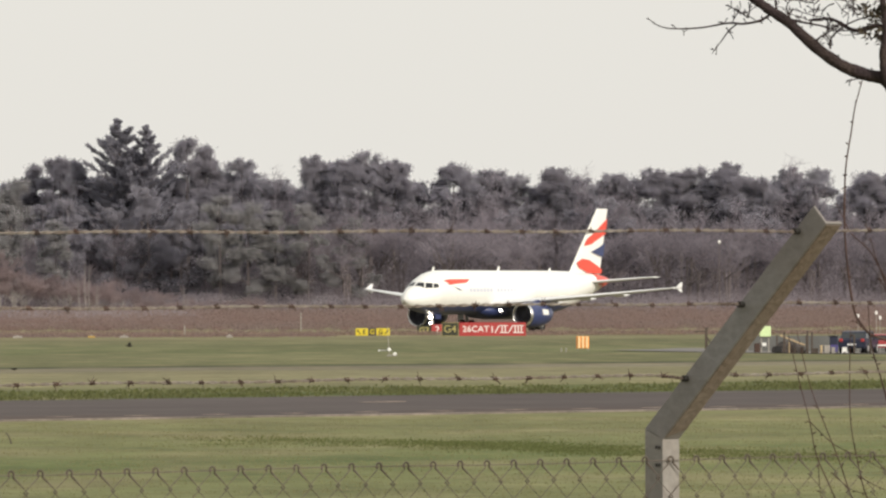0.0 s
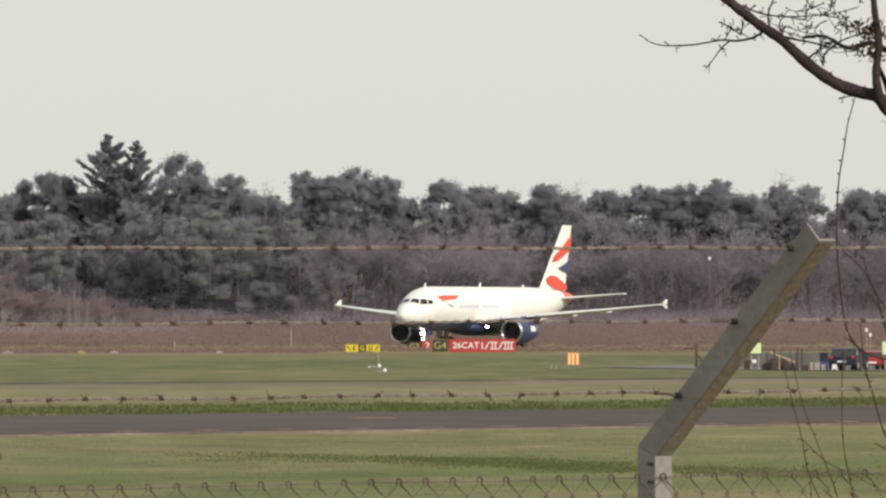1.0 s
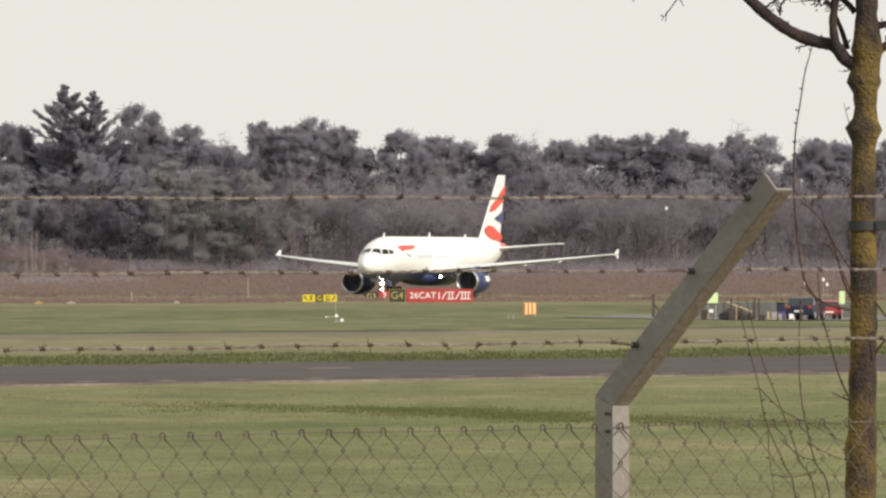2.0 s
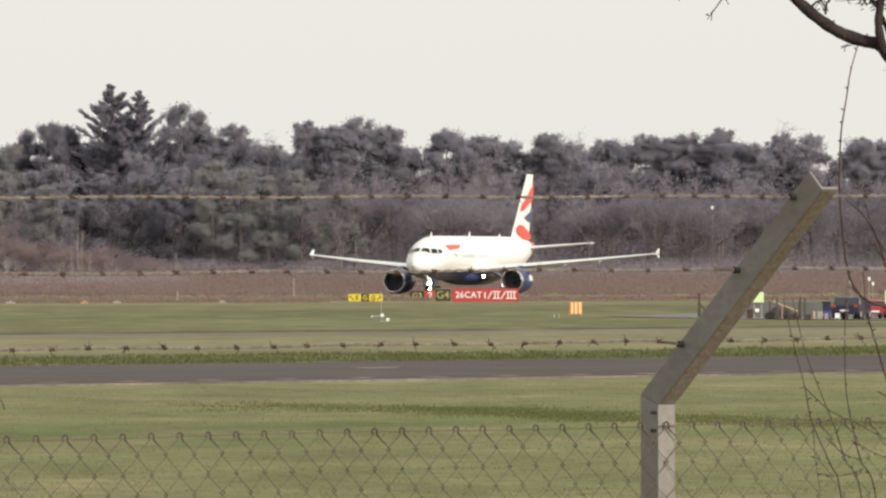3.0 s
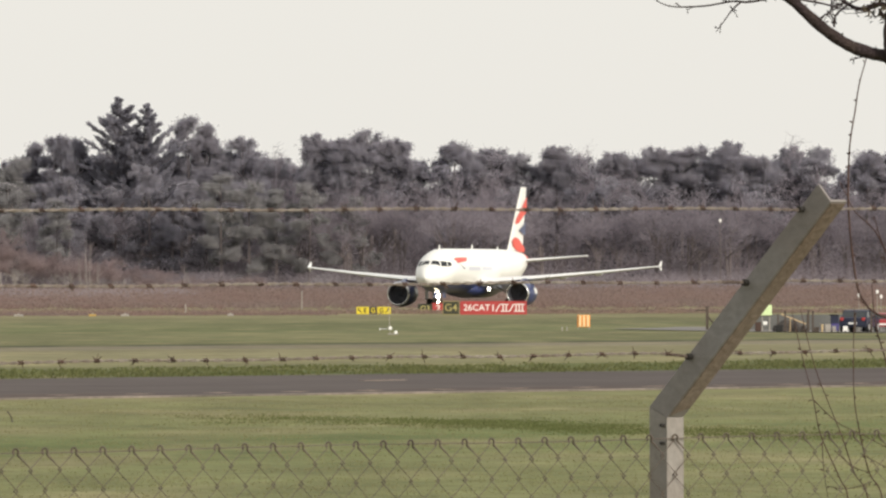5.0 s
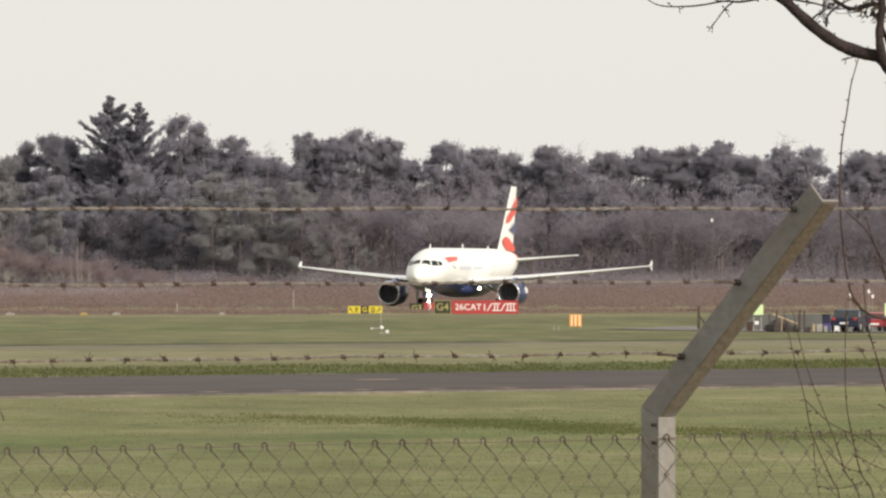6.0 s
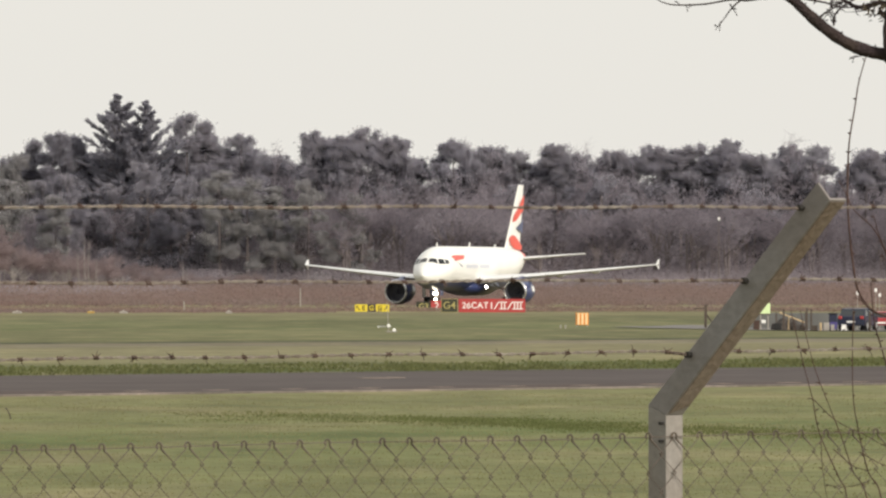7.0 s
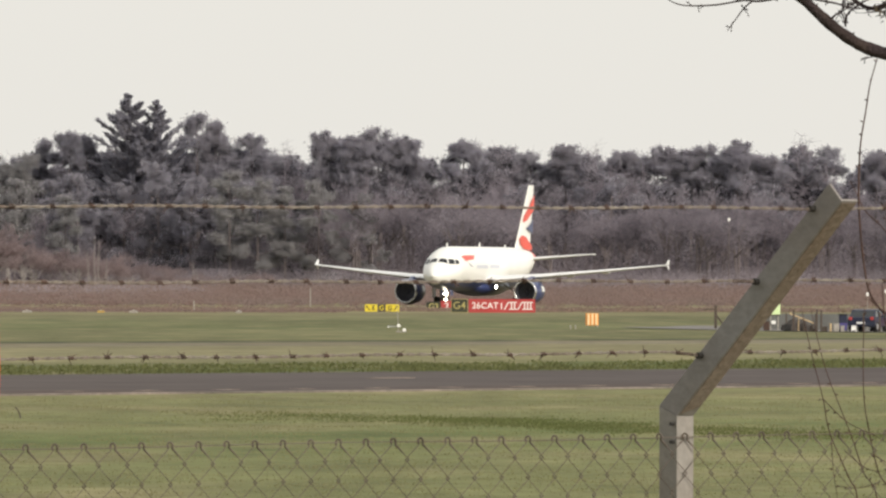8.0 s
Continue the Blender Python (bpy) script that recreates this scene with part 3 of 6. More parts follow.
def airliner():
    jet = thing("airliner", "white twin-engine airliner with navy belly and red, white and blue tail", "aeroplane")
    # fuselage in two paints
    bm = bmesh.new()
    lathe_x(bm, FUSELAGE, 40)
    bmesh.ops.subdivide_edges(bm, edges=[e for e in bm.edges if abs(e.verts[0].co.x - e.verts[1].co.x) > 1.5], cuts=2)
    bm_low = bm.copy()

    def is_belly(f):
        c = f.calc_center_median()
        return c.z < 2.62 - 0.10 * max(0, 5 - c.x) * 0.2 and 1.2 < c.x < 33
    bmesh.ops.delete(bm, geom=[f for f in bm.faces if is_belly(f)], context="FACES")
    bmesh.ops.delete(bm_low, geom=[f for f in bm_low.faces if not is_belly(f)], context="FACES")
    part("fuselage", bm, M_WHITE, jet, smooth=True)
    part("belly", bm_low, M_NAVY, jet, "dark navy belly paint", smooth=True)
    fair = bmesh.new()
    lathe_x(fair, [(11.6, 0.3, 0.1, 2.0), (13.2, 1.7, 0.75, 2.05), (15.0, 2.05, 0.95, 2.15), (20.0, 2.05, 0.95, 2.15), (22.5, 1.5, 0.6, 2.1), (24.2, 0.3, 0.1, 2.0)], 20)
    part("wing_fairing", fair, M_NAVY, jet, smooth=True)
    # cockpit windows
    def lower(x, z):
        w, h, cz = hull(x)
        return x, math.degrees(math.acos(max(-1, min(1, (z - cz) / h))))
    panes = [[(1.72, 4), (2.30, 4), lower(2.48, 4.62), lower(1.98, 4.15)], [lower(2.06, 4.13), lower(2.55, 4.60), lower(3.05, 4.58), lower(2.74, 4.12)],
             [lower(2.84, 4.12), lower(3.14, 4.57), lower(3.62, 4.50), lower(3.50, 4.18)]]
    flashes = [(M_RED, "red ribbon flash", [lower(4.5, 4.84), lower(9.2, 4.98), lower(8.2, 4.62), lower(5.3, 4.46)]),
               (M_NAVY, "navy ribbon flash", [lower(4.6, 4.62), lower(5.1, 4.44), lower(7.3, 3.92), lower(6.7, 3.92)])]
    for s in (-1, 1):
        for pn in panes:
            bm = bmesh.new()
            skin_patch(bm, [(x, a * s) for x, a in pn], 0.02, 5)
            part("cockpit_window", bm, M_GLASSY, jet, "dark cockpit window")
        # ribbon flash and title
        for mat, label, pts in flashes:
            bm = bmesh.new()
            skin_patch(bm, [(x, a * s) for x, a in pts], 0.015, 8)
            part("ribbon_flash", bm, mat, jet, label)
        for k in range(14):
            if k == 7:
                continue
            bm = bmesh.new()
            x = 8.6 + k * 0.62
            skin_patch(bm, [(x, 79 * s), (x + 0.42, 79 * s), (x + 0.42, 89 * s), (x, 89 * s)], 0.012, 2)
            part("title_bar", bm, M_LETTER_GREY, jet)
    # aerials on the crown
    for x, h in ((5.1, 0.42), (17.0, 0.40), (26.5, 0.25)):
        z = skin(x, 0).z
        bm = bmesh.new()
        plate(bm, [(x - 0.18, z - 0.05), (x + 0.25, z - 0.05), (x + 0.28, z + h), (x + 0.10, z + h)], 0.06, lambda a, b, c: (a, c, b))
        part("aerial", bm, M_WHITE, jet)
    # wings, with tip fences and flap fairings
    for s in (-1, 1):
        secs = [(12.6, 1.5 * s, 2.62, 7.2, 0.95), (14.9, 6.3 * s, 3.02, 4.7, 0.58), (17.6, 11.6 * s, 3.53, 3.1, 0.36), (20.55, 16.95 * s, 4.10, 1.55, 0.17)]
        part("wing", lofted(secs), M_WING, jet, smooth=False)
        bm = bmesh.new()
        for tip in ([(20.9, 4.12), (21.9, 4.62), (22.25, 4.62), (22.1, 4.12)], [(21.1, 4.06), (21.9, 3.72), (22.2, 3.72), (22.1, 4.06)]):
            plate(bm, tip, 0.06, lambda a, b, c: (a, 17.02 * s + c, b))
        part("wingtip_fence", bm, M_WING, jet)
        for y, x, z in ((5.0, 18.6, 2.72), (8.2, 19.4, 3.08), (11.4, 20.2, 3.42)):
            bm = bmesh.new()
            lathe_x(bm, [(x - 1.6, 0.03, 0.03, z + 0.1), (x - 0.8, 0.15, 0.17, z), (x + 0.6, 0.15, 0.15, z), (x + 1.9, 0.03, 0.04, z + 0.05)], 10, y * s)
            part("flap_fairing", bm, M_WING, jet, smooth=True)
        # tailplane
        part("tailplane", lofted([(32.0, 0.5 * s, 4.66, 3.6, 0.42), (35.1, 6.45 * s, 5.18, 1.5, 0.15)]), M_WING, jet)
    # fin
    part("fin", lofted([(fin_x(z, 0)[0], 0, z, fin_x(z, 1)[0] - fin_x(z, 0)[0], fin_x(z, 0)[1]) for z in (5.2, 7.5, 9.6, 11.76)], True), M_WHITE, jet, "white tail fin")
    bands = [(M_RED, "red tail band", [(0.22, 6.95), (0.50, 6.85), (0.80, 6.35), (1.0, 5.95), (1.0, 5.55), (0.55, 5.62), (0.22, 6.10), (0.08, 6.60)]),
             (M_NAVY, "navy tail triangle", [(0.48, 7.62), (1.0, 7.15), (1.0, 8.50), (0.82, 8.10)]),
             (M_RED, "red tail band", [(0.10, 8.20), (0.40, 8.35), (0.72, 8.95), (1.0, 9.35), (1.0, 10.80), (0.72, 10.30), (0.40, 9.50), (0.12, 8.85)])]
    for s in (-1, 1):
        for mat, label, pts in bands:
            bm = bmesh.new()
            plate(bm, [(fin_x(z, c)[0], z) for c, z in pts], 0.02, lambda a, b, c: (a, s * (0.185 - 0.012 * (b - 5.6)) + c, b))
            bmesh.ops.recalc_face_normals(bm, faces=bm.faces)
            part("tail_band", bm, mat, jet, label)
    bm = bmesh.new()
    lathe_x(bm, [(34.0, 1.02, 1.04, 4.57), (35.2, 0.80, 0.82, 4.68), (36.7, 0.44, 0.48, 4.82), (37.52, 0.21, 0.23, 4.88)], 24)
    bmesh.ops.delete(bm, geom=[f for f in bm.faces if f.calc_center_median().z < 4.35], context="FACES")
    part("tail_cone_band", bm, M_RED, jet, "red tail cone paint", smooth=True)
    # engines
    for s in (-1, 1):
        y = 5.75 * s
        bm = bmesh.new()
        lathe_x(bm, [(11.85, 1.02, 1.02, 1.62), (12.4, 1.17, 1.17, 1.62), (13.4, 1.22, 1.22, 1.62), (14.8, 1.12, 1.12, 1.64), (16.0, 0.86, 0.86, 1.68), (16.6, 0.55, 0.55, 1.70), (17.0, 0.30, 0.30, 1.72)], 28, y)
        eng = part("engine", bm, M_NAVY, jet, "navy engine nacelle", smooth=True)
        bm = bmesh.new()
        lathe_x(bm, [(12.0, 0.93, 0.93, 1.62), (11.86, 0.95, 0.95, 1.62), (11.76, 1.0, 1.0, 1.62), (11.80, 1.05, 1.05, 1.62), (12.05, 1.10, 1.10, 1.62)], 28, y)
        part("inlet_lip", bm, M_SILVER, eng, "bare metal inlet lip", smooth=True)
        bm = bmesh.new()
        lathe_x(bm, [(11.9, 0.94, 0.94, 1.62), (12.9, 0.88, 0.88, 1.62), (12.92, 0.25, 0.25, 1.62), (12.5, 0.02, 0.02, 1.62)], 28, y)
        part("inlet", bm, M_DARK, eng, "dark fan inlet", smooth=False)
        for k in range(18):
            a = 2 * math.pi * k / 18
            bm = bmesh.new()
            c, d = math.cos(a), math.sin(a)
            e, f = math.cos(a + 0.2), math.sin(a + 0.2)
            bm.faces.new([bm.verts.new(v) for v in ((12.80, y + 0.26 * c, 1.62 + 0.26 * d), (12.80, y + 0.86 * c, 1.62 + 0.86 * d), (12.90, y + 0.86 * e, 1.62 + 0.86 * f), (12.90, y + 0.26 * e, 1.62 + 0.26 * f))])
            part("fan_blade", bm, M_FAN, eng)
        bm = bmesh.new()
        plate(bm, [(12.9, 2.70), (14.6, 3.05), (18.0, 2.85), (16.8, 1.95), (14.5, 2.4)], 0.35, lambda a, b, c: (a, y + c, b))
        part("pylon", bm, M_NAVY, jet)
        bm = bmesh.new()
        plate(bm, [(13.0, 2.1), (14.4, 2.35), (14.4, 2.05)], 0.08, lambda a, b, c: (a, y - s * 0.9 + c, b))
        part("nacelle_strake", bm, M_SILVER, eng)
        # white patch on the same side of each nacelle
        bm = bmesh.new()
        ring = [[bm.verts.new((x, y - (r + 0.015) * math.cos(t), 1.62 + (r + 0.015) * math.sin(t))) for t in (0.0, 0.15, 0.3, 0.45)] for x, r in ((13.6, 1.21), (14.2, 1.17), (14.8, 1.12))]
        for u, w in zip(ring, ring[1:]):
            for k in range(3):
                bm.faces.new((u[k], u[k + 1], w[k + 1], w[k]))
        part("nacelle_patch", bm, M_WHITE, eng, "white patch on the nacelle side")
    # undercarriage
    bm = bmesh.new()
    tube(bm, [(5.0, 0, 2.1), (5.07, 0, 0.4)], 0.11, 10)
    tube(bm, [(4.2, 0, 1.9), (5.05, 0, 0.9)], 0.06, 8)
    tube(bm, [(5.07, -0.3, 0.38), (5.07, 0.3, 0.38)], 0.07, 8)
    part("nose_leg", bm, M_STRUT, jet)
    wheels = [wheel_part("nose_wheel", jet, (5.07, y, 0.38), 0.38, 0.22) for y in (-0.26, 0.26)]
    for s in (-1, 1):
        bm = boxed(4.9, 5.9, s * 0.42 - 0.02, s * 0.42 + 0.02, 1.25, 1.75, 0.01)
        part("gear_door", bm, M_NAVY, jet)
        bm = bmesh.new()
        tube(bm, [(17.5, 3.79 * s, 2.7), (17.71, 3.79 * s, 0.6)], 0.16, 10)
        tube(bm, [(17.71, 3.2 * s, 0.58), (17.71, 4.4 * s, 0.58)], 0.10, 8)
        tube(bm, [(17.6, 2.2 * s, 2.3), (17.68, 3.75 * s, 1.4)], 0.08, 8)
        part("main_leg", bm, M_STRUT, jet)
        wheels += [wheel_part("main_wheel", jet, (17.71, y * s, 0.58), 0.58, 0.40) for y in (3.33, 4.25)]
        bm = boxed(17.2, 18.3, s * 4.55 - 0.03, s * 4.55 + 0.03, 1.0, 2.6, 0.01)
        part("gear_door", bm, M_WING, jet)
    # lights
    for z, r in ((1.44, 0.17), (0.88, 0.08)):
        bm = bmesh.new()
        lathe_x(bm, [(4.62, 0.02, 0.02, z), (4.64, r * 0.8, r * 0.8, z), (4.70, r, r, z), (4.82, r * 0.6, r * 0.6, z)], 14)
        part("taxi_light", bm, M_LAMP, jet, "lit white taxi light")
    bm = bmesh.new()
    lathe_x(bm, [(12.9, 0.02, 0.02, 2.05), (12.93, 0.12, 0.12, 2.05), (13.1, 0.08, 0.08, 2.05)], 12, -2.7)
    part("landing_light", bm, M_LAMP_SMALL, jet, "lit white wing-root light")
    return jet, wheels


jet, jet_wheels = airliner()
JET_ROWS = [(0.0, -1.64, 937.43, 31.06), (0.5, -1.50, 936.04, 28.11), (1.0, -1.37, 934.86, 25.65), (1.5, -1.21, 933.67, 23.18), (2.0, -1.09, 932.4, 21.0),
            (2.5, -0.98, 931.3, 19.1), (3.0, -0.88, 930.34, 17.54), (3.5, -0.81, 929.7, 16.30), (4.0, -0.77, 929.3, 15.54), (4.5, -0.78, 929.0, 15.06),
            (5.0, -0.81, 928.86, 14.85), (5.5, -0.85, 928.75, 14.78), (6.5, -0.90, 928.68, 14.77), (7.0, -0.90, 928.67, 14.77), (8.0, -0.90, 928.67, 14.77)]
NOSE_AHEAD = 3.9


def jet_pose(x, y, turn):
    a = radians(turn)
    return pose(x - NOSE_AHEAD * math.sin(a), y - NOSE_AHEAD * math.cos(a), 0.0, 0, 0, 90 - turn)


# ---- signs on the far side ----
def sign(name, x, y, w, z0, z1, mat, text, tmat, label, size, frame_mat, depth=0.22, bold=0.01):
    s = thing(name, label, "sign", Matrix.Translation((x, y, 0)))
    part("face", boxed(-w / 2, w / 2, 0, depth, z0, z1, 0.02), mat, s)
    if frame_mat:
        for a, b, c, d in ((-w / 2 - 0.03, w / 2 + 0.03, z1, z1 + 0.035), (-w / 2 - 0.03, w / 2 + 0.03, z0 - 0.035, z0), (-w / 2 - 0.03, -w / 2, z0, z1), (w / 2, w / 2 + 0.03, z0, z1)):
            part("edge_trim", boxed(a, b, -0.02, depth + 0.02, c, d, 0.005), frame_mat, s)
    n = max(2, round(w / 1.4))
    for i in range(n):
        lx = -w / 2 + w * (i + 0.5) / n
        part("leg", boxed(lx - 0.05, lx + 0.05, depth / 2 - 0.05, depth / 2 + 0.05, -0.1, z0, 0.005), M_STRUT, s)
    if text:
        lettering("legend", text, size, tmat, s, pose(0, -0.012, (z0 + z1) / 2), bold)
    return s


SY = 816.0
red_sign = sign("runway_sign", 3.97, SY, 5.35, 0.03, 1.06, M_SIGN_RED, "", M_SIGN_WHITE, "red runway holding sign with white legend on short legs", 0.86, M_SIGN_RED)
lettering("legend", "26CAT", 0.70, M_SIGN_WHITE, red_sign, pose(-1.36, -0.012, 0.545), 0.006, 1.05)
for x in (0.36, 1.46):
    bm = bmesh.new()
    plate(bm, [(x - 0.22, 0.24), (x - 0.12, 0.24), (x + 0.22, 0.85), (x + 0.12, 0.85)], 0.02, lambda a, b, c: (a, c - 0.012, b))
    part("legend", bm, M_SIGN_WHITE, red_sign)
for x, strokes in ((-0.04, 1), (0.90, 2), (2.08, 3)):
    w = 0.09 + 0.22 * strokes
    bm = bmesh.new()
    for k in range(strokes):
        c = x + (k - (strokes - 1) / 2) * 0.25
        box(bm, c - 0.045, c + 0.045, -0.022, -0.002, 0.27, 0.81)
    if strokes > 1:
        for z in (0.24, 0.79):
            box(bm, x - w / 2 - 0.06, x + w / 2 + 0.06, -0.024, -0.002, z, z + 0.07)
    part("legend", bm, M_SIGN_WHITE, red_sign)
sign("taxiway_sign", 0.52, SY, 1.28, 0.03, 1.06, M_SIGN_BLACK, "G4", M_SIGN_DIM, "black taxiway sign with faded yellow letters", 0.84, M_SIGN_DIM, bold=0.002)
sign("taxiway_sign", -1.68, SY + 55, 1.22, -0.05, 0.75, M_SIGN_BLACK, "G3", M_SIGN_DIM, "black taxiway sign with yellow letters, half sunk in grass", 0.70, M_SIGN_BLACK, bold=0.012)
sign("runway_sign", -0.55, SY + 55, 1.05, -0.05, 0.85, M_SIGN_RED, "2", M_SIGN_WHITE, "small red runway sign partly behind another sign", 0.8, None)
left_sign = sign("direction_sign", -6.72, SY + 10, 1.02, 0.02, 0.62, M_SIGN_YELLOW, "", M_SIGN_BLACK, "yellow direction sign with a black letter and arrow", 0.55, None)
lettering("legend", "E", 0.50, M_SIGN_BLACK, left_sign, pose(0.20, -0.012, 0.32), 0.01)
sign("direction_sign", -5.86, SY + 10, 0.58, 0.02, 0.62, M_SIGN_BLACK, "G", M_SIGN_YELLOW, "small black location sign with yellow letter", 0.55, None, bold=0.01)
right_sign = sign("direction_sign", -4.97, SY + 10, 1.10, 0.02, 0.62, M_SIGN_YELLOW, "", M_SIGN_BLACK, "yellow direction sign with a black letter and arrow", 0.55, None)
lettering("legend", "G", 0.50, M_SIGN_BLACK, right_sign, pose(-0.20, -0.012, 0.32), 0.01)
for owner, cx, s in ((left_sign, -0.22, -1), (right_sign, 0.26, 1)):
    bm = bmesh.new()
    plate(bm, [(cx - s * 0.16, 0.16), (cx - s * 0.10, 0.12), (cx + s * 0.12, 0.38), (cx + s * 0.16, 0.30), (cx + s * 0.18, 0.50), (cx - s * 0.02, 0.48), (cx + s * 0.07, 0.43)], 0.02, lambda a, b, c: (a, c - 0.012, b))
    bmesh.ops.recalc_face_normals(bm, faces=bm.faces)
    part("arrow", bm, M_SIGN_BLACK, owner)


# ---- woods and heath ----
def leaf_cloud(rs, centres, radii, count, size, flat=0.55, up=0.0):
    """Small leaf-like triangles scattered over lumps; returns verts and faces."""
    c = np.repeat(np.asarray(centres, float), count, 0)
    r = np.repeat(np.asarray(radii, float), count, 0)[:, None]
    d = rs.normal(size=c.shape)
    d /= np.linalg.norm(d, axis=1)[:, None]
    p = c + d * r * rs.uniform(0.5, 1.18, (len(c), 1)) * np.array([1, 1, flat])
    a = rs.normal(size=c.shape)
    b = rs.normal(size=c.shape)
    a[:, 2] += up
    a -= 0.75 * d * (a * d).sum(1)[:, None]
    b -= 0.75 * d * (b * d).sum(1)[:, None]
    a *= size / np.linalg.norm(a, axis=1)[:, None] * rs.uniform(0.6, 1.3, (len(c), 1))
    b *= size * 0.55 / np.linalg.norm(b, axis=1)[:, None]
    v = np.stack([p - b, p + b, p + a], 1).reshape(-1, 3)
    return v, np.arange(len(v)).reshape(-1, 3)


def branch_web(rs, base, top, depth, length, radius, spread, out):
    """Straight tapered limbs that fork; appends (start, end, r0, r1)."""
    out.append((base, top, radius, radius * 0.6))
    if depth == 0:
        return
    d = top - base
    d = d / np.linalg.norm(d)
    for _ in range(3 if depth > 1 else 4):
        n = d + rs.normal(size=3) * spread
        n[2] = abs(n[2]) * 0.8 + 0.15
        n /= np.linalg.norm(n)
        s = base + (top - base) * rs.uniform(0.55, 1.0)
        branch_web(rs, s, s + n * length * rs.uniform(0.6, 1.1), depth - 1, length * 0.68, radius * 0.5, spread, out)


def limbs_mesh(name, limbs, sides=3):
    verts, faces = [], []
    for a, b, r0, r1 in limbs:
        d = (b - a) / max(1e-6, np.linalg.norm(b - a))
        u = np.cross(d, (0.3, 0.8, 0.52))
        u /= np.linalg.norm(u)
        w = np.cross(d, u)
        o = len(verts)
        for p, r in ((a, r0), (b, r1)):
            for k in range(sides):
                t = 2 * math.pi * k / sides
                verts.append(p + (u * math.cos(t) + w * math.sin(t)) * r)
        for k in range(sides):
            faces.append((o + k, o + (k + 1) % sides, o + sides + (k + 1) % sides, o + sides + k))
    return arrays_mesh(name, verts, faces)


def needles(rs, centres, radii, count, size, flat=0.8):
    """Small sprays that fill lumps of foliage, turned every way."""
    c = np.repeat(np.asarray(centres, float), count, 0)
    r = np.repeat(np.asarray(radii, float), count, 0)[:, None]
    p = c + rs.normal(size=c.shape) * r * 0.62 * np.array([1, 1, flat])
    a, b = rs.normal(size=c.shape), rs.normal(size=c.shape)
    a *= size * rs.uniform(0.6, 1.3, (len(c), 1)) / np.linalg.norm(a, axis=1)[:, None]
    b *= size * 0.5 / np.linalg.norm(b, axis=1)[:, None]
    v = np.stack([p - b, p + b, p + a], 1).reshape(-1, 3)
    return v, np.arange(len(v)).reshape(-1, 3)


def crown_reach(form, t):
    """How far a crown reaches out at t of its depth, from its foot (0) to its tip (1)."""
    if form == "spire":
        return (1 - t) ** 0.62 * (0.75 + 0.25 * t) + 0.03
    if form == "umbrella":
        return max(0.0, 1 - t ** 2.6) ** 0.55 * (0.45 + 0.55 * min(1, t * 2.2)) + 0.05
    return math.sin(math.pi * (0.14 + 0.80 * t)) ** 0.62


def pine(seed, form, label, crown_from, wide, mat, height=20.0):
    """A conifer of one of three outlines: domed, flat-topped or pointed."""
    rs = np.random.RandomState(seed)
    t = thing("pine_tree", label, "tree", pose(0, -400, 0), "pines of the wood")
    lean = rs.normal(size=2) * 0.025 * height
    trunk = [(np.array([lean[0] * k, lean[1] * k, height * 0.93 * k]), np.array([lean[0] * (k + 0.2), lean[1] * (k + 0.2), height * 0.93 * (k + 0.2)]), 0.30 * (1 - k * 0.8), 0.30 * (1 - (k + 0.2) * 0.8)) for k in (0, 0.2, 0.4, 0.6, 0.8)]
    cs, rad = [], []
    # a few uneven masses of foliage, each made of many small lumps
    n = {"dome": 13, "umbrella": 9, "spire": 16}[form]
    for i in range(n):
        tt = min(0.97, (i + rs.rand()) / n * 1.02)
        a = i * 2.4 + rs.uniform(-0.7, 0.7)
        big = height * rs.uniform(0.05, 0.085) * {"dome": 1.0, "umbrella": 0.9, "spire": 1.05 - 0.62 * tt}[form]
        q = max(0.0, wide * height * crown_reach(form, tt) * rs.uniform(0.55, 1.15) - big * 0.55)
        k = crown_from + (1 - crown_from) * tt
        m = np.array([lean[0] * k + q * math.cos(a), lean[1] * k + q * math.sin(a), height * k - big * (0.2 + 0.5 * tt)])
        trunk.append((np.array([lean[0] * k, lean[1] * k, max(height * crown_from * 0.8, m[2] - height * 0.05)]), m, 0.09, 0.04))
        for _ in range(250 // n):
            d = rs.normal(size=3)
            d *= rs.rand() ** 0.4 / np.linalg.norm(d)
            cs.append(m + d * big * np.array([1.25, 1.25, 0.72 if form != "spire" else 1.1]))
            rad.append(height * rs.choice((0.012, 0.020, 0.030)))
    mesh_part("trunk", limbs_mesh("trunk", trunk, 3), M_BARK, t)
    v, f = needles(rs, cs, rad, 68, 0.44)
    mesh_part("crown", arrays_mesh("crown", v, f), mat, t)
    return t


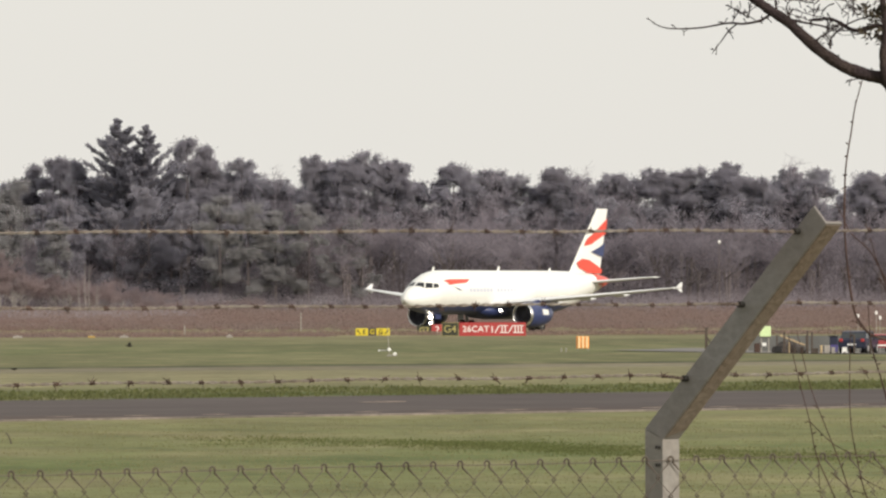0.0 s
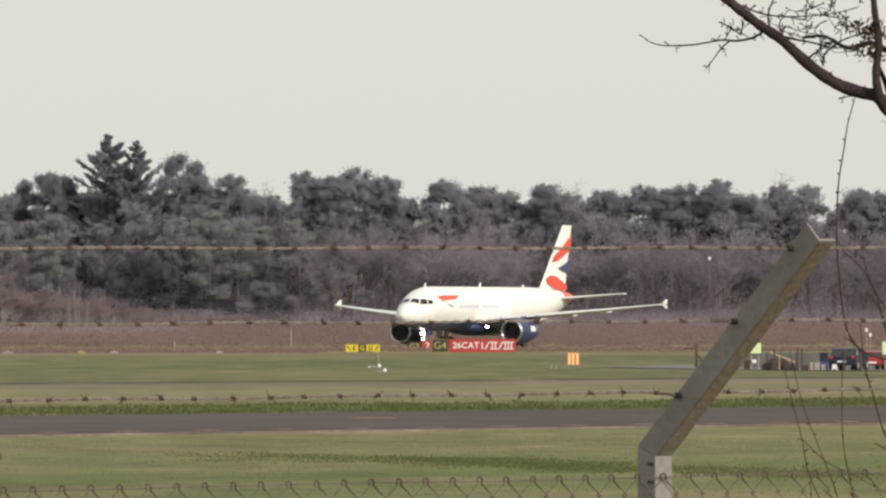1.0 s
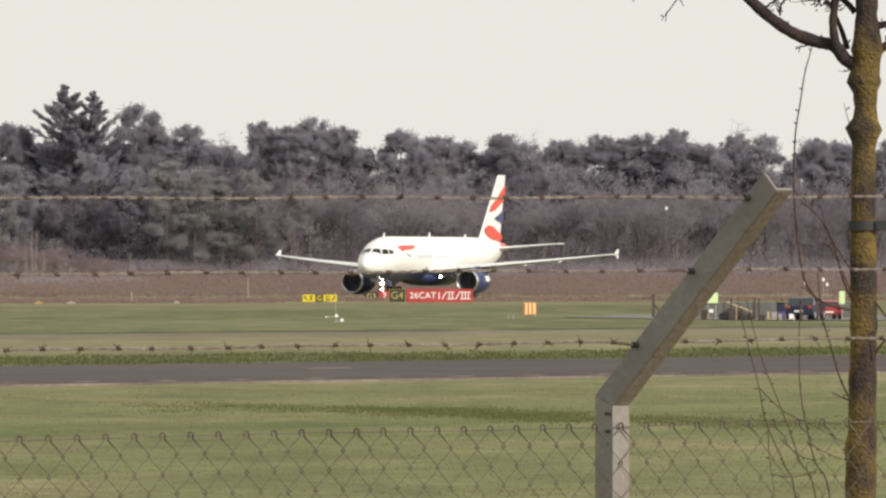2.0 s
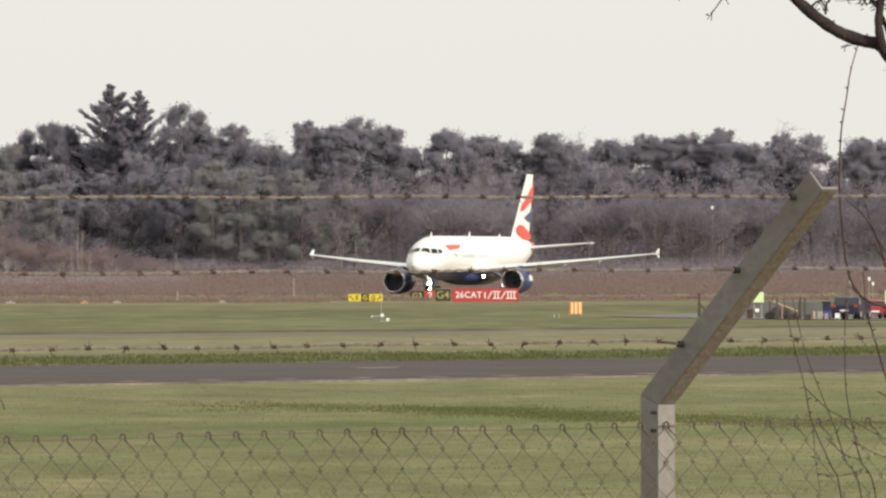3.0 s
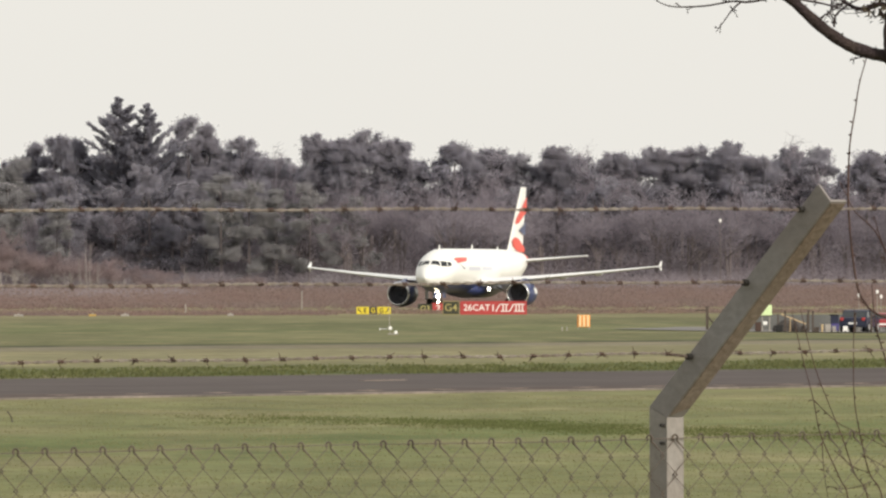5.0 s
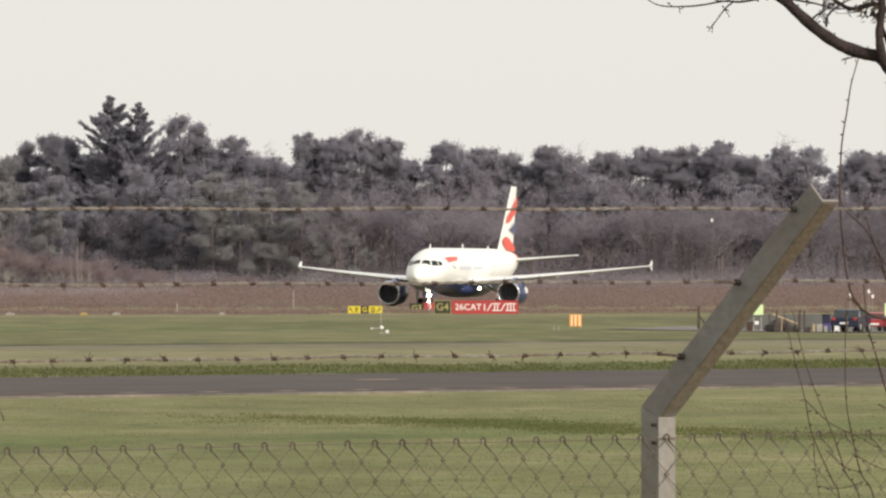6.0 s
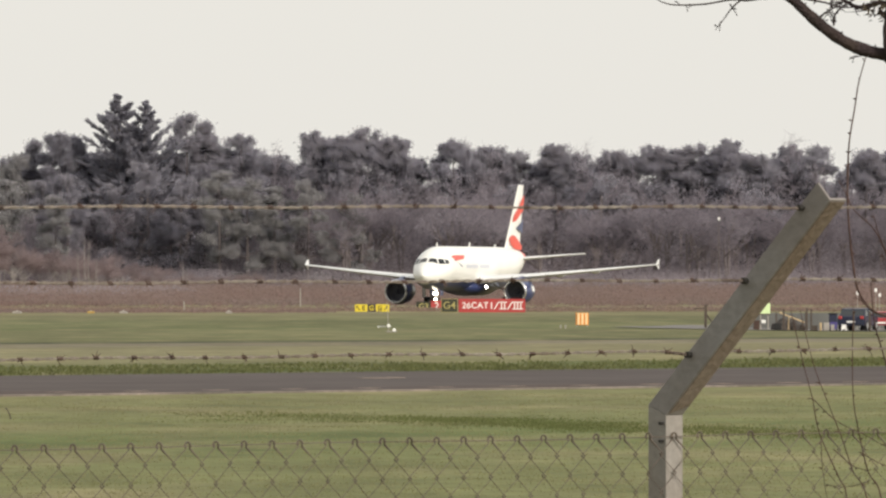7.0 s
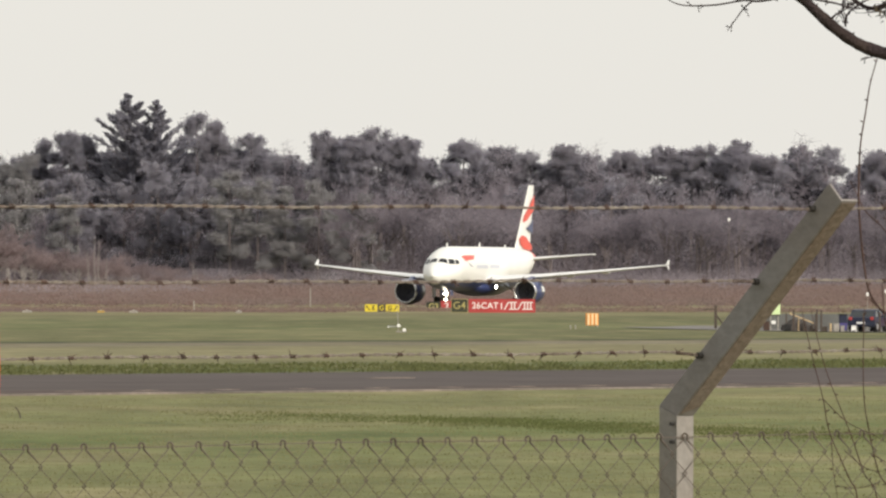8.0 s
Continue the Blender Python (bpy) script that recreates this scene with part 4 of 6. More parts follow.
def cypress(seed, height, label):
    """A broad conifer with two leaders, whose boughs sweep up and out in ragged plumes."""
    rs = np.random.RandomState(seed)
    t = thing("cypress_tree", label, "tree", pose(0, -400, 0))
    trunk, cs, way, plume = [], [], [], []
    for lx, tall, n in ((-1.0, 1.0, 150), (3.4, 0.965, 110)):
        foot, tip = np.array([lx * 0.3 + 0.7, 0, 0.0]), np.array([lx, 0, height * tall])
        trunk.append((foot, tip, 0.55, 0.05))
        for i in range(n):
            k = 1 - 0.80 * ((i + rs.rand()) / n) ** 0.85
            reach = height * (0.265 * (1 - k) ** 0.50 * min(1, 0.22 + 4.2 * (1 - k)) + 0.006) * rs.choice((0.55, 0.75, 0.9, 1.0, 1.2)) * rs.uniform(0.85, 1.15)
            a = rs.uniform(0, 2 * math.pi)
            s = foot + (tip - foot) * k
            e = s + np.array([math.cos(a), math.sin(a), 0.42 + 0.35 * rs.rand()]) * reach
            trunk.append((s, e, 0.09, 0.03))
            for q in np.linspace(0.10, 1.0, 15):
                cs.append(s + (e - s) * q + rs.normal(size=3) * 0.36 * (1.12 - q) * min(1.0, 0.15 + reach / 3.5)), way.append(e - s), plume.append(min(1.0, 0.3 + reach / 4))
    mesh_part("trunk", limbs_mesh("trunk", trunk, 4), M_BARK, t)
    # feathery sprays that point out along each bough
    per = 15
    c, d = np.repeat(np.array(cs), per, 0), np.repeat(np.array(way), per, 0)
    d = d / np.linalg.norm(d, axis=1)[:, None]
    a = d + rs.normal(size=c.shape) * 0.32 + np.array([0, 0, 0.2])
    a *= rs.uniform(0.35, 1.0, (len(c), 1)) * np.repeat(np.array(plume), per)[:, None] / np.linalg.norm(a, axis=1)[:, None]
    b = np.cross(a, rs.normal(size=c.shape))
    b *= 0.19 / np.linalg.norm(b, axis=1)[:, None]
    c = c + rs.normal(size=c.shape) * np.array([0.14, 0.14, 0.09])
    v = np.stack([c - b, c + b, c + a], 1).reshape(-1, 3)
    mesh_part("crown", arrays_mesh("crown", v, np.arange(len(v)).reshape(-1, 3)), M_CYPRESS, t)
    return t


def bare_tree(seed, height, label, mat=M_TWIG, bark=M_BARK, name="bare_tree"):
    rs = np.random.RandomState(seed)
    t = thing(name, label, "tree", pose(0, -400, 0), "leafless trees of the wood")
    limbs = []
    z = np.array([0.0, 0, 0])
    for stem in range(2):
        top = z + np.array([rs.normal() * 0.8, rs.normal() * 0.8, height * 0.5])
        branch_web(rs, z, top, 4, height * 0.27, 0.16 * height / 14, 0.55, limbs)
    thick = [l for l in limbs if l[2] > 0.05]
    fine = [(a, b, max(0.022, r0), max(0.016, r1)) for a, b, r0, r1 in limbs if r0 <= 0.05]
    mesh_part("trunk", limbs_mesh("trunk", thick, 5), bark, t)
    ends = [b for a, b, r0, r1 in fine]
    rs.shuffle(ends)
    twigs = []
    for e in ends[:420]:
        for _ in range(5):
            n = rs.normal(size=3)
            n[2] = abs(n[2])
            twigs.append((e, e + n * 0.055 * height / 2, 0.02, 0.008))
    mesh_part("crown", limbs_mesh("crown", fine + twigs, 3), mat, t)
    return t


def stuff_patch(name, label, category, mat, rs, pts, heights, size, per):
    """Low growth: many small blades in clumps over the ground."""
    pts = np.asarray(pts)
    if heights is None:
        heights = rs.uniform(0.01, 0.05, len(pts))
    c = np.repeat(pts, per, 0)
    h = np.repeat(np.asarray(heights), per)
    p = c + rs.normal(size=c.shape) * np.array([0.9, 0.9, 0]) * (0.3 + h[:, None] * 0.35)
    p[:, 2] = h * rs.uniform(0.0, 0.85, len(h)) ** 0.8
    a = rs.normal(size=p.shape)
    a[:, 2] = np.abs(a[:, 2]) + 0.8
    a *= (size * rs.uniform(0.5, 1.2, (len(p), 1))) / np.linalg.norm(a, axis=1)[:, None]
    b = rs.normal(size=p.shape) * np.array([1, 1, 0.2])
    b *= size * 0.35 / np.linalg.norm(b, axis=1)[:, None]
    v = np.stack([p - b, p + b, p + a], 1).reshape(-1, 3)
    ob = mesh_part(name, arrays_mesh(name, v, np.arange(len(v)).reshape(-1, 3)), mat)
    return tagged(ob, label, category, kind="stuff")


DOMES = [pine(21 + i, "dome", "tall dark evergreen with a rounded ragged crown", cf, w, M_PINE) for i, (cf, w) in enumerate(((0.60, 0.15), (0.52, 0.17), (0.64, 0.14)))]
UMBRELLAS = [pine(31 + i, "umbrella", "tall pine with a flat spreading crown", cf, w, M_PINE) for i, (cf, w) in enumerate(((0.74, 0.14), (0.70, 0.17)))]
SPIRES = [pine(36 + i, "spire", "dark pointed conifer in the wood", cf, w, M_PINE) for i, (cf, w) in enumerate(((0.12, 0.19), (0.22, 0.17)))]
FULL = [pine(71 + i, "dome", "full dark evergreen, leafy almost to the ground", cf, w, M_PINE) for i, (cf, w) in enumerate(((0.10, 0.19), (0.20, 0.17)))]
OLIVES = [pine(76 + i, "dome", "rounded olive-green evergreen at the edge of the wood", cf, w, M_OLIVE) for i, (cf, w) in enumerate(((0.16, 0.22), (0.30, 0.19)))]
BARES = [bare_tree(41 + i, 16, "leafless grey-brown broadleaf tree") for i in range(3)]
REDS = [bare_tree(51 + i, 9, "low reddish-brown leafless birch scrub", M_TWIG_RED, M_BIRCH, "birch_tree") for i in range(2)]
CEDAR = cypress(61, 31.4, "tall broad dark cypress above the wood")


def plant(base, x, y, height, own, turn):
    k = height / own
    return copy_thing_scaled(base, x, y, k, turn)


def copy_thing_scaled(base, x, y, k, turn):
    t = copy_thing(base, pose(x, y, 0, 0, 0, turn))
    t.scale = (k, k, k)
    return t


EDGE = 1550.0
# skyline: place across the wood, height, and the kind of tree that stands there
SKYLINE = [(-77, 22.5, "o"), (-71, 22.8, "o"), (-66.0, 23.0, "o"), (-62.8, 24.8, "s"), (-60.4, 25.6, "s"), (-58.6, 25.8, "s"), (-55.8, 25.4, "s"), (-53.0, 23.1, "f"), (-39.1, 28.8, "s"), (-36.7, 27.6, "s"),
           (-34.3, 26.0, "f"), (-30.6, 26.0, "f"), (-27.3, 23.1, "b"), (-23.0, 24.6, "b"), (-20.2, 26.0, "d"), (-15.1, 26.0, "d"), (-10.8, 26.6, "d"), (-7.7, 25.1, "u"), (-4.6, 22.6, "d"), (1.4, 24.6, "u"),
           (4.0, 23.4, "b"), (7.5, 24.4, "d"), (11.4, 22.9, "d"), (14.4, 22.6, "b"), (17.5, 24.1, "u"), (20.5, 22.6, "d"), (23.1, 23.8, "b"), (26.6, 23.7, "d"), (31.0, 23.9, "d"), (33.3, 23.3, "d"), (36.6, 24.0, "d"),
           (40.1, 24.1, "d"), (44.0, 24.7, "d"), (46.8, 23.0, "d"), (49.4, 22.4, "d"), (53.4, 24.0, "d"), (54.6, 24.6, "b"), (57.7, 23.8, "d"), (64.8, 23.3, "u"), (68.2, 22.8, "u"), (72, 22.5, "d"), (77, 23, "d"), (82, 22, "d")]
rw = random.Random(9)
KINDS = {"d": DOMES, "u": UMBRELLAS, "s": SPIRES, "f": FULL, "o": OLIVES}
for i, (x, h, kind) in enumerate(SKYLINE):
    y, turn = EDGE + rw.uniform(-4, 4), rw.uniform(0, 360)
    if kind == "b":
        plant(BARES[i % 3], x, y, h * 1.02, 16, turn)
    else:
        plant(KINDS[kind][i % len(KINDS[kind])], x, y, h, 20, turn)
CEDAR.matrix_basis = pose(-48.9, EDGE - 6, 0, 0, 0, 0)
# the wood behind and in front of the skyline trees
for dy, n, lo, hi in ((14, 60, 21.2, 23.4), (32, 44, 20.5, 22.8), (-14, 26, 13, 19)):
    for i in range(n):
        x = -88 + 178 * (i + rw.uniform(0.1, 0.9)) / n
        y = EDGE + dy + rw.uniform(-6, 6)
        if dy > 0 and (-5 < x < 0 or 58 < x < 63):
            continue
        if dy < 0 or rw.random() < 0.5:
            plant(rw.choice(BARES), x, y, rw.uniform(lo, hi) * (0.97 if dy > 0 else 1), 16, rw.uniform(0, 360))
        else:
            plant(rw.choice(DOMES), x, y, rw.uniform(lo, hi), 20, rw.uniform(0, 360))
for x, h in ((-50, 18), (-44.5, 21.5), (-40, 19), (-36, 17.5), (-41.5, 16), (-31.5, 18.5), (-27, 15.5), (-47, 14), (-23.5, 14), (-57, 19.5), (-61, 18.5)):
    plant(rw.choice(FULL), x, EDGE - 18 - rw.uniform(0, 6), h, 20, rw.uniform(0, 360))
for x, h in ((-33.5, 19.8), (-29.3, 18.8), (-25.4, 17.5), (-20.5, 18.6), (-66, 18.5), (-71, 17), (-58.5, 16), (-14, 16.5)):
    plant(rw.choice(OLIVES), x, EDGE - 28 - rw.uniform(0, 6), h, 20, rw.uniform(0, 360))
for x, h in ((-69, 22.6), (-64.5, 23.2), (-57.3, 24.0), (-54.5, 22.8), (-51.5, 23.5), (-45.5, 25), (-41.5, 26), (-37.5, 25.6), (-32.5, 25.2), (-28.8, 24.2), (-25, 22.8), (-12.5, 25.2), (-17.5, 25.4)):
    plant(rw.choice(FULL), x, EDGE + 6 + rw.uniform(-2, 2), h, 20, rw.uniform(0, 360))
for x, h in ((24, 19.5), (28.5, 16.5), (46.5, 17.2), (49.8, 16), (9.5, 18.0), (-1.5, 11)):
    plant(rw.choice(FULL), x, EDGE - 15, h, 20, rw.uniform(0, 360))
for i in range(80):
    x = -86 + 176 * (i + rw.uniform(0, 1)) / 80
    if -54 < x < -18 and rw.random() < 0.8:
        continue
    plant(rw.choice(BARES), x, EDGE - 24 + rw.uniform(-8, 8), (rw.uniform(9, 14) if x < -25 else rw.uniform(14, 20)), 16, rw.uniform(0, 360))
for i in range(64):
    x = -88 + 62 * (i + rw.uniform(0, 1)) / 64
    plant(rw.choice(REDS), x, EDGE - 50 + rw.uniform(-14, 10), rw.uniform(0.75, 1.0) * max(5.0, 13.5 - 0.27 * (x + 70)), 9, rw.uniform(0, 360))
rs = np.random.RandomState(3)
und = [(x, EDGE + rs.uniform(-12, 70), 0) for x in rs.uniform(-92, 95, 2400)]
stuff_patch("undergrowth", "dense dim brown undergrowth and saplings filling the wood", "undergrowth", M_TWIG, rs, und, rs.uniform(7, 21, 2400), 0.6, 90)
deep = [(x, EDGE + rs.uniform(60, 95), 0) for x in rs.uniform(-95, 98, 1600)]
# pale like the other far foliage, with the haze in its colour
M_DEEP = material("hazed_far_twigs", (0.370, 0.338, 0.385), 0.95, vary=0.06, scale=0.08, fine=1.0, island=0.06, spec=0.05, through_light=0.4)
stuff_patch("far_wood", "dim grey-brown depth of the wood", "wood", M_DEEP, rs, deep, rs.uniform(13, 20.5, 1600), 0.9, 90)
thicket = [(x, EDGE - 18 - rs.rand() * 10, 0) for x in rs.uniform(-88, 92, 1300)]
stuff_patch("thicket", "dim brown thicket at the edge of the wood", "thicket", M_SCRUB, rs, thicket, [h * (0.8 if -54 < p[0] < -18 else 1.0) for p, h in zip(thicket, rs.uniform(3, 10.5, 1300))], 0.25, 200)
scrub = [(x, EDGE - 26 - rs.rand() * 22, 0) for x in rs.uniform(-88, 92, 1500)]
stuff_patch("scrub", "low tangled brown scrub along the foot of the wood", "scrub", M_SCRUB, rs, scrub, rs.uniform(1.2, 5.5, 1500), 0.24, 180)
heath = np.c_[rs.uniform(-86, 92, 5200), 1500 - 490 * rs.rand(5200) ** 1.6, np.zeros(5200)]
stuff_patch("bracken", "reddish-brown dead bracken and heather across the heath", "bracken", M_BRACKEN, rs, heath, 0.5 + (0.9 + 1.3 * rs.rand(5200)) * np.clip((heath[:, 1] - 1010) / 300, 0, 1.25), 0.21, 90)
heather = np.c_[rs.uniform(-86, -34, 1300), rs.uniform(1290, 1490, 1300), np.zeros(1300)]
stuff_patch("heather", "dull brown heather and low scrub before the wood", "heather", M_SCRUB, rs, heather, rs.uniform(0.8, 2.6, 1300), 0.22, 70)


def slender_birch(x, y, h, seed):
    """A thin pale stem with a few light side branches."""
    rb = random.Random(seed)
    t = thing("birch_tree", "slender leafless birch with a pale stem", "tree", pose(x, y, 0), "slender birches")
    stem = [Vector((0.10 * math.sin(k * 0.9 + seed), 0, h * k / 6)) for k in range(7)]
    part("trunk", tube(bmesh.new(), stem, [0.12 - 0.015 * k for k in range(7)], 6), M_BIRCH, t)
    for k in range(9):
        z = h * rb.uniform(0.35, 0.95)
        sd = rb.choice((-1, 1))
        ln = rb.uniform(0.5, 1.3)
        part("branch", tube(bmesh.new(), [(0, 0, z), (sd * ln * 0.5, rb.uniform(-0.3, 0.3), z + ln * 0.5), (sd * ln * 0.8, 0, z + ln * 1.1)], [0.035, 0.025, 0.012], 4), M_TWIG_RED, t)


for i, (x, h) in enumerate(((-53.0, 7.0), (-52.1, 9.2), (-51.6, 8.8), (-50.6, 6.0), (-38.0, 5.6), (-37.5, 4.6))):
    slender_birch(x, 1462 + 2 * i, h, i)
near_heath = [(x, y, 0) for x, y in zip(rs.uniform(-58, 60, 2600), rs.uniform(838, 908, 2600))]
near_heath += [(x, y, 0) for x, y in zip(rs.uniform(-58, -9, 700), rs.uniform(792, 838, 700))]
stuff_patch("low_bracken", "low reddish dead bracken along the far edge of the field", "bracken", M_BRACKEN, rs, near_heath, 0.08 + 0.30 * rs.rand(3300) ** 2, 0.14, 30)
verge = [(x, y, 0) for x, y in zip(rs.uniform(-52, 55, 700), rs.uniform(822, 860, 700))]
stuff_patch("tall_grass", "pale dry tall grass along the far edge of the field", "grass", M_STRAW, rs, verge, rs.uniform(0.08, 0.42, 700), 0.16, 22)


# uncut grass: a rough line across the near field, the far taxiway edge, and tufts all over
def tuft_line(ends, n, spread):
    out = []
    for _ in range(n):
        i = rs.randint(len(ends) - 1)
        t = rs.rand()
        (x0, y0), (x1, y1) = ends[i], ends[i + 1]
        out.append((x0 + (x1 - x0) * t + rs.normal() * 0.3, y0 + (y1 - y0) * t + rs.normal() * spread, 0))
    return out


stuff_patch("rough_grass", "dark green uncut grass in a line across the field", "grass", M_TUFT_LINE, rs, tuft_line([(-4, 168), (-0.6, 165), (0.6, 162), (1.6, 158.5), (2.6, 155), (4.2, 151), (6.4, 147), (10, 143)], 850, 3.2), 0.006 + 0.045 * rs.rand(850) ** 2.5, 0.034, 22)
edge_far = [tuple(TAXI * a + ACROSS * w) + (0,) for a, w in zip(rs.uniform(110, 330, 2600), 159 + 15 * rs.rand(2600) ** 1.4)]
stuff_patch("verge_grass", "dark green uncut grass along the taxiway edge", "grass", M_TUFT_DARK, rs, edge_far, rs.uniform(0.02, 0.11, 2600), 0.09, 20)
# loose tufts over the near field
loose = [(x * y, y, 0) for x, y in zip(rs.uniform(-0.06, 0.075, 5200), rs.uniform(92, 205, 5200))]
loose = [p for p in loose if ACROSS.x * p[0] + ACROSS.y * p[1] < 127]
stuff_patch("loose_tufts", "short green tufts scattered through the mown field", "grass", M_TUFT_FIELD, rs, loose[:3000], 0.006 + 0.02 * rs.rand(3000) ** 2, 0.024, 26)


# ---- young tree behind the fence ----
TREE_X, TREE_Y = 1.131, 24.0


def near(x, z, dy=0.0):
    """A place in the tree: x metres beside the trunk, z up, dy metres further off."""
    return Vector((TREE_X + x, TREE_Y + dy, z))


def curve_points(pts, steps=4):
    """A smooth line through points."""
    out = []
    n = len(pts)
    for i in range(n - 1):
        p0, p1, p2, p3 = pts[max(i - 1, 0)], pts[i], pts[i + 1], pts[min(i + 2, n - 1)]
        for k in range(steps):
            t = k / steps
            out.append(0.5 * ((2 * p1) + (p2 - p0) * t + (2 * p0 - 5 * p1 + 4 * p2 - p3) * t * t + (3 * p1 - p0 - 3 * p2 + p3) * t ** 3))
    out.append(pts[-1])
    return out


def limb(name, tree, pts, r0, r1, mat, rnd, spurs=0, sides=6, knobs=0.0, dy=0.0, spur_scale=1.0):
    """A tapering limb with short side spurs."""
    line = curve_points([near(x, y, dy) for x, y in pts], 5)
    slim = 0.88 if r0 > 0.006 else 0.78
    r0, r1 = r0 * slim, r1 * slim
    n = len(line)
    rad = [(r0 + (r1 - r0) * i / (n - 1)) * (1 + knobs * rnd.uniform(-1, 1)) for i in range(n)]
    bm = bmesh.new()
    tube(bm, line, rad, sides)
    for _ in range(spurs):
        i = rnd.randrange(1, n - 1)
        d = (line[i + 1] - line[i - 1]).normalized()
        way = (Vector((rnd.gauss(0, 1), rnd.gauss(0, 0.6), rnd.gauss(0.25, 1))) + d * 0.5).normalized()
        ln = rnd.uniform(0.005, 0.020) * spur_scale
        tube(bm, [line[i], line[i] + way * ln * 0.6, line[i] + way * ln + Vector((0, 0, 0.003))], [rad[i] * 0.5 + 0.0006, 0.0014, 0.0009], 4)
        tube(bm, [line[i] + way * ln * 0.95, line[i] + way * (ln + 0.005)], [0.0020, 0.0009], 4)
    return part(name, bm, mat, tree, smooth=True)


def twig_spray(tree, rnd, x0, x1, y0, y1, count, mat):
    """Thin forked twigs in the crown."""
    for _ in range(count):
        x, y = rnd.uniform(x0, x1), rnd.uniform(y0, y1)
        a = rnd.choice((rnd.uniform(2.3, 3.6), rnd.uniform(1.2, 2.2), rnd.uniform(0, 6.28)))
        pts, ln = [(x, y)], rnd.uniform(0.016, 0.032)
        for _ in range(rnd.randrange(2, 5)):
            a += rnd.uniform(-0.5, 0.5)
            x, y = x + ln * math.cos(a), y + ln * math.sin(a)
            pts.append((x, y))
        limb("twig", tree, pts, rnd.uniform(0.0018, 0.0034), 0.0010, mat, rnd, rnd.randrange(3, 8), 4, dy=rnd.uniform(-0.12, 0.12))


def young_tree():
    rnd = random.Random(17)
    tree = thing("young_tree", "young leafless tree, its trunk blotched with yellow lichen", "tree")
    trunk = [(0.007, -0.004, 0.0458), (0.001, 0.859, 0.0431), (-0.007, 1.398, 0.0404), (-0.009, 1.685, 0.0377), (-0.008, 1.755, 0.0377), (-0.009, 1.782, 0.0404), (-0.004, 1.829, 0.0337), (-0.004, 1.930, 0.0323), (-0.001, 2.072, 0.0323), (-0.001, 2.200, 0.0317), (-0.001, 2.315, 0.0303), (-0.001, 2.422, 0.0296),
             (0.001, 2.503, 0.0283), (0.001, 2.522, 0.0323), (0.000, 2.548, 0.0431), (0.004, 2.571, 0.0296), (0.005, 2.600, 0.0263), (0.004, 2.635, 0.0296), (0.001, 2.660, 0.0431), (0.004, 2.681, 0.0350), (0.007, 2.703, 0.0323), (0.009, 2.735, 0.0391), (0.009, 2.766, 0.0323), (0.007, 2.806, 0.0270), (0.008, 2.874, 0.0256), (0.012, 2.961, 0.0229), (0.023, 3.150, 0.0162), (0.036, 3.366, 0.0081), (0.043, 3.501, 0.0027)]
    bm = bmesh.new()
    line, rad = [], []
    for (xa, ya, ra), (xb, yb, rb) in zip(trunk, trunk[1:]):
        steps = max(1, int(abs(yb - ya) / 0.016))
        for k in range(steps):
            t = k / steps
            line.append(near(xa + (xb - xa) * t, ya + (yb - ya) * t))
            rad.append((ra + (rb - ra) * t) * (1 + rnd.uniform(-0.045, 0.045)))
    tube(bm, line, rad, 14)
    for v in bm.verts:
        v.co += Vector((noise.noise(v.co * 30), noise.noise(v.co * 30 + Vector((9, 0, 0))), 0)) * 0.0022
    part("trunk", bm, M_NEARBARK, tree, "bark blotched with yellow lichen", smooth=True)
    # the two low limbs and their forks
    limb("limb", tree, [(-0.011, 2.701), (-0.042, 2.713), (-0.069, 2.746), (-0.113, 2.757), (-0.167, 2.777), (-0.221, 2.813), (-0.268, 2.854), (-0.302, 2.885), (-0.349, 2.916), (-0.395, 2.951), (-0.449, 2.994), (-0.516, 3.032)], 0.0195, 0.0115, M_BRANCH, rnd, 22, 9, 0.09)
    limb("limb", tree, [(-0.044, 2.708), (-0.066, 2.749), (-0.074, 2.800), (-0.067, 2.874), (-0.077, 2.948), (-0.085, 3.042)], 0.0135, 0.008, M_BRANCH, rnd, 12, 8, 0.09, -0.03)
    limb("limb", tree, [(-0.036, 2.739), (-0.051, 2.786), (-0.069, 2.827), (-0.090, 2.864)], 0.008, 0.004, M_BRANCH, rnd, 8, 6, 0.08, 0.04)
    limb("limb", tree, [(0.023, 2.719), (0.055, 2.749), (0.090, 2.773), (0.144, 2.827)], 0.012, 0.007, M_BRANCH, rnd, 8, 7, 0.08)
    limb("limb", tree, [(0.020, 2.789), (0.050, 2.797), (0.104, 2.802), (0.185, 2.840)], 0.012, 0.007, M_BRANCH, rnd, 8, 7, 0.08)
    limb("limb", tree, [(-0.017, 2.827), (-0.044, 2.856), (-0.085, 2.875), (-0.139, 2.864), (-0.193, 2.891), (-0.247, 2.889)], 0.010, 0.003, M_BRANCH, rnd, 16, 6, 0.08, 0.05)
    limb("twig", tree, [(-0.337, 2.905), (-0.365, 2.887), (-0.406, 2.879), (-0.441, 2.881), (-0.508, 2.870), (-0.575, 2.868), (-0.608, 2.875), (-0.623, 2.885)], 0.0048, 0.0013, M_BRANCH, rnd, 18, 5, 0.06)
    limb("twig", tree, [(-0.419, 2.881), (-0.441, 2.862), (-0.461, 2.835), (-0.481, 2.808)], 0.0032, 0.0011, M_BRANCH, rnd, 8, 5)
    limb("twig", tree, [(-0.435, 2.878), (-0.422, 2.902), (-0.411, 2.921)], 0.0026, 0.0012, M_BRANCH, rnd, 4, 4)
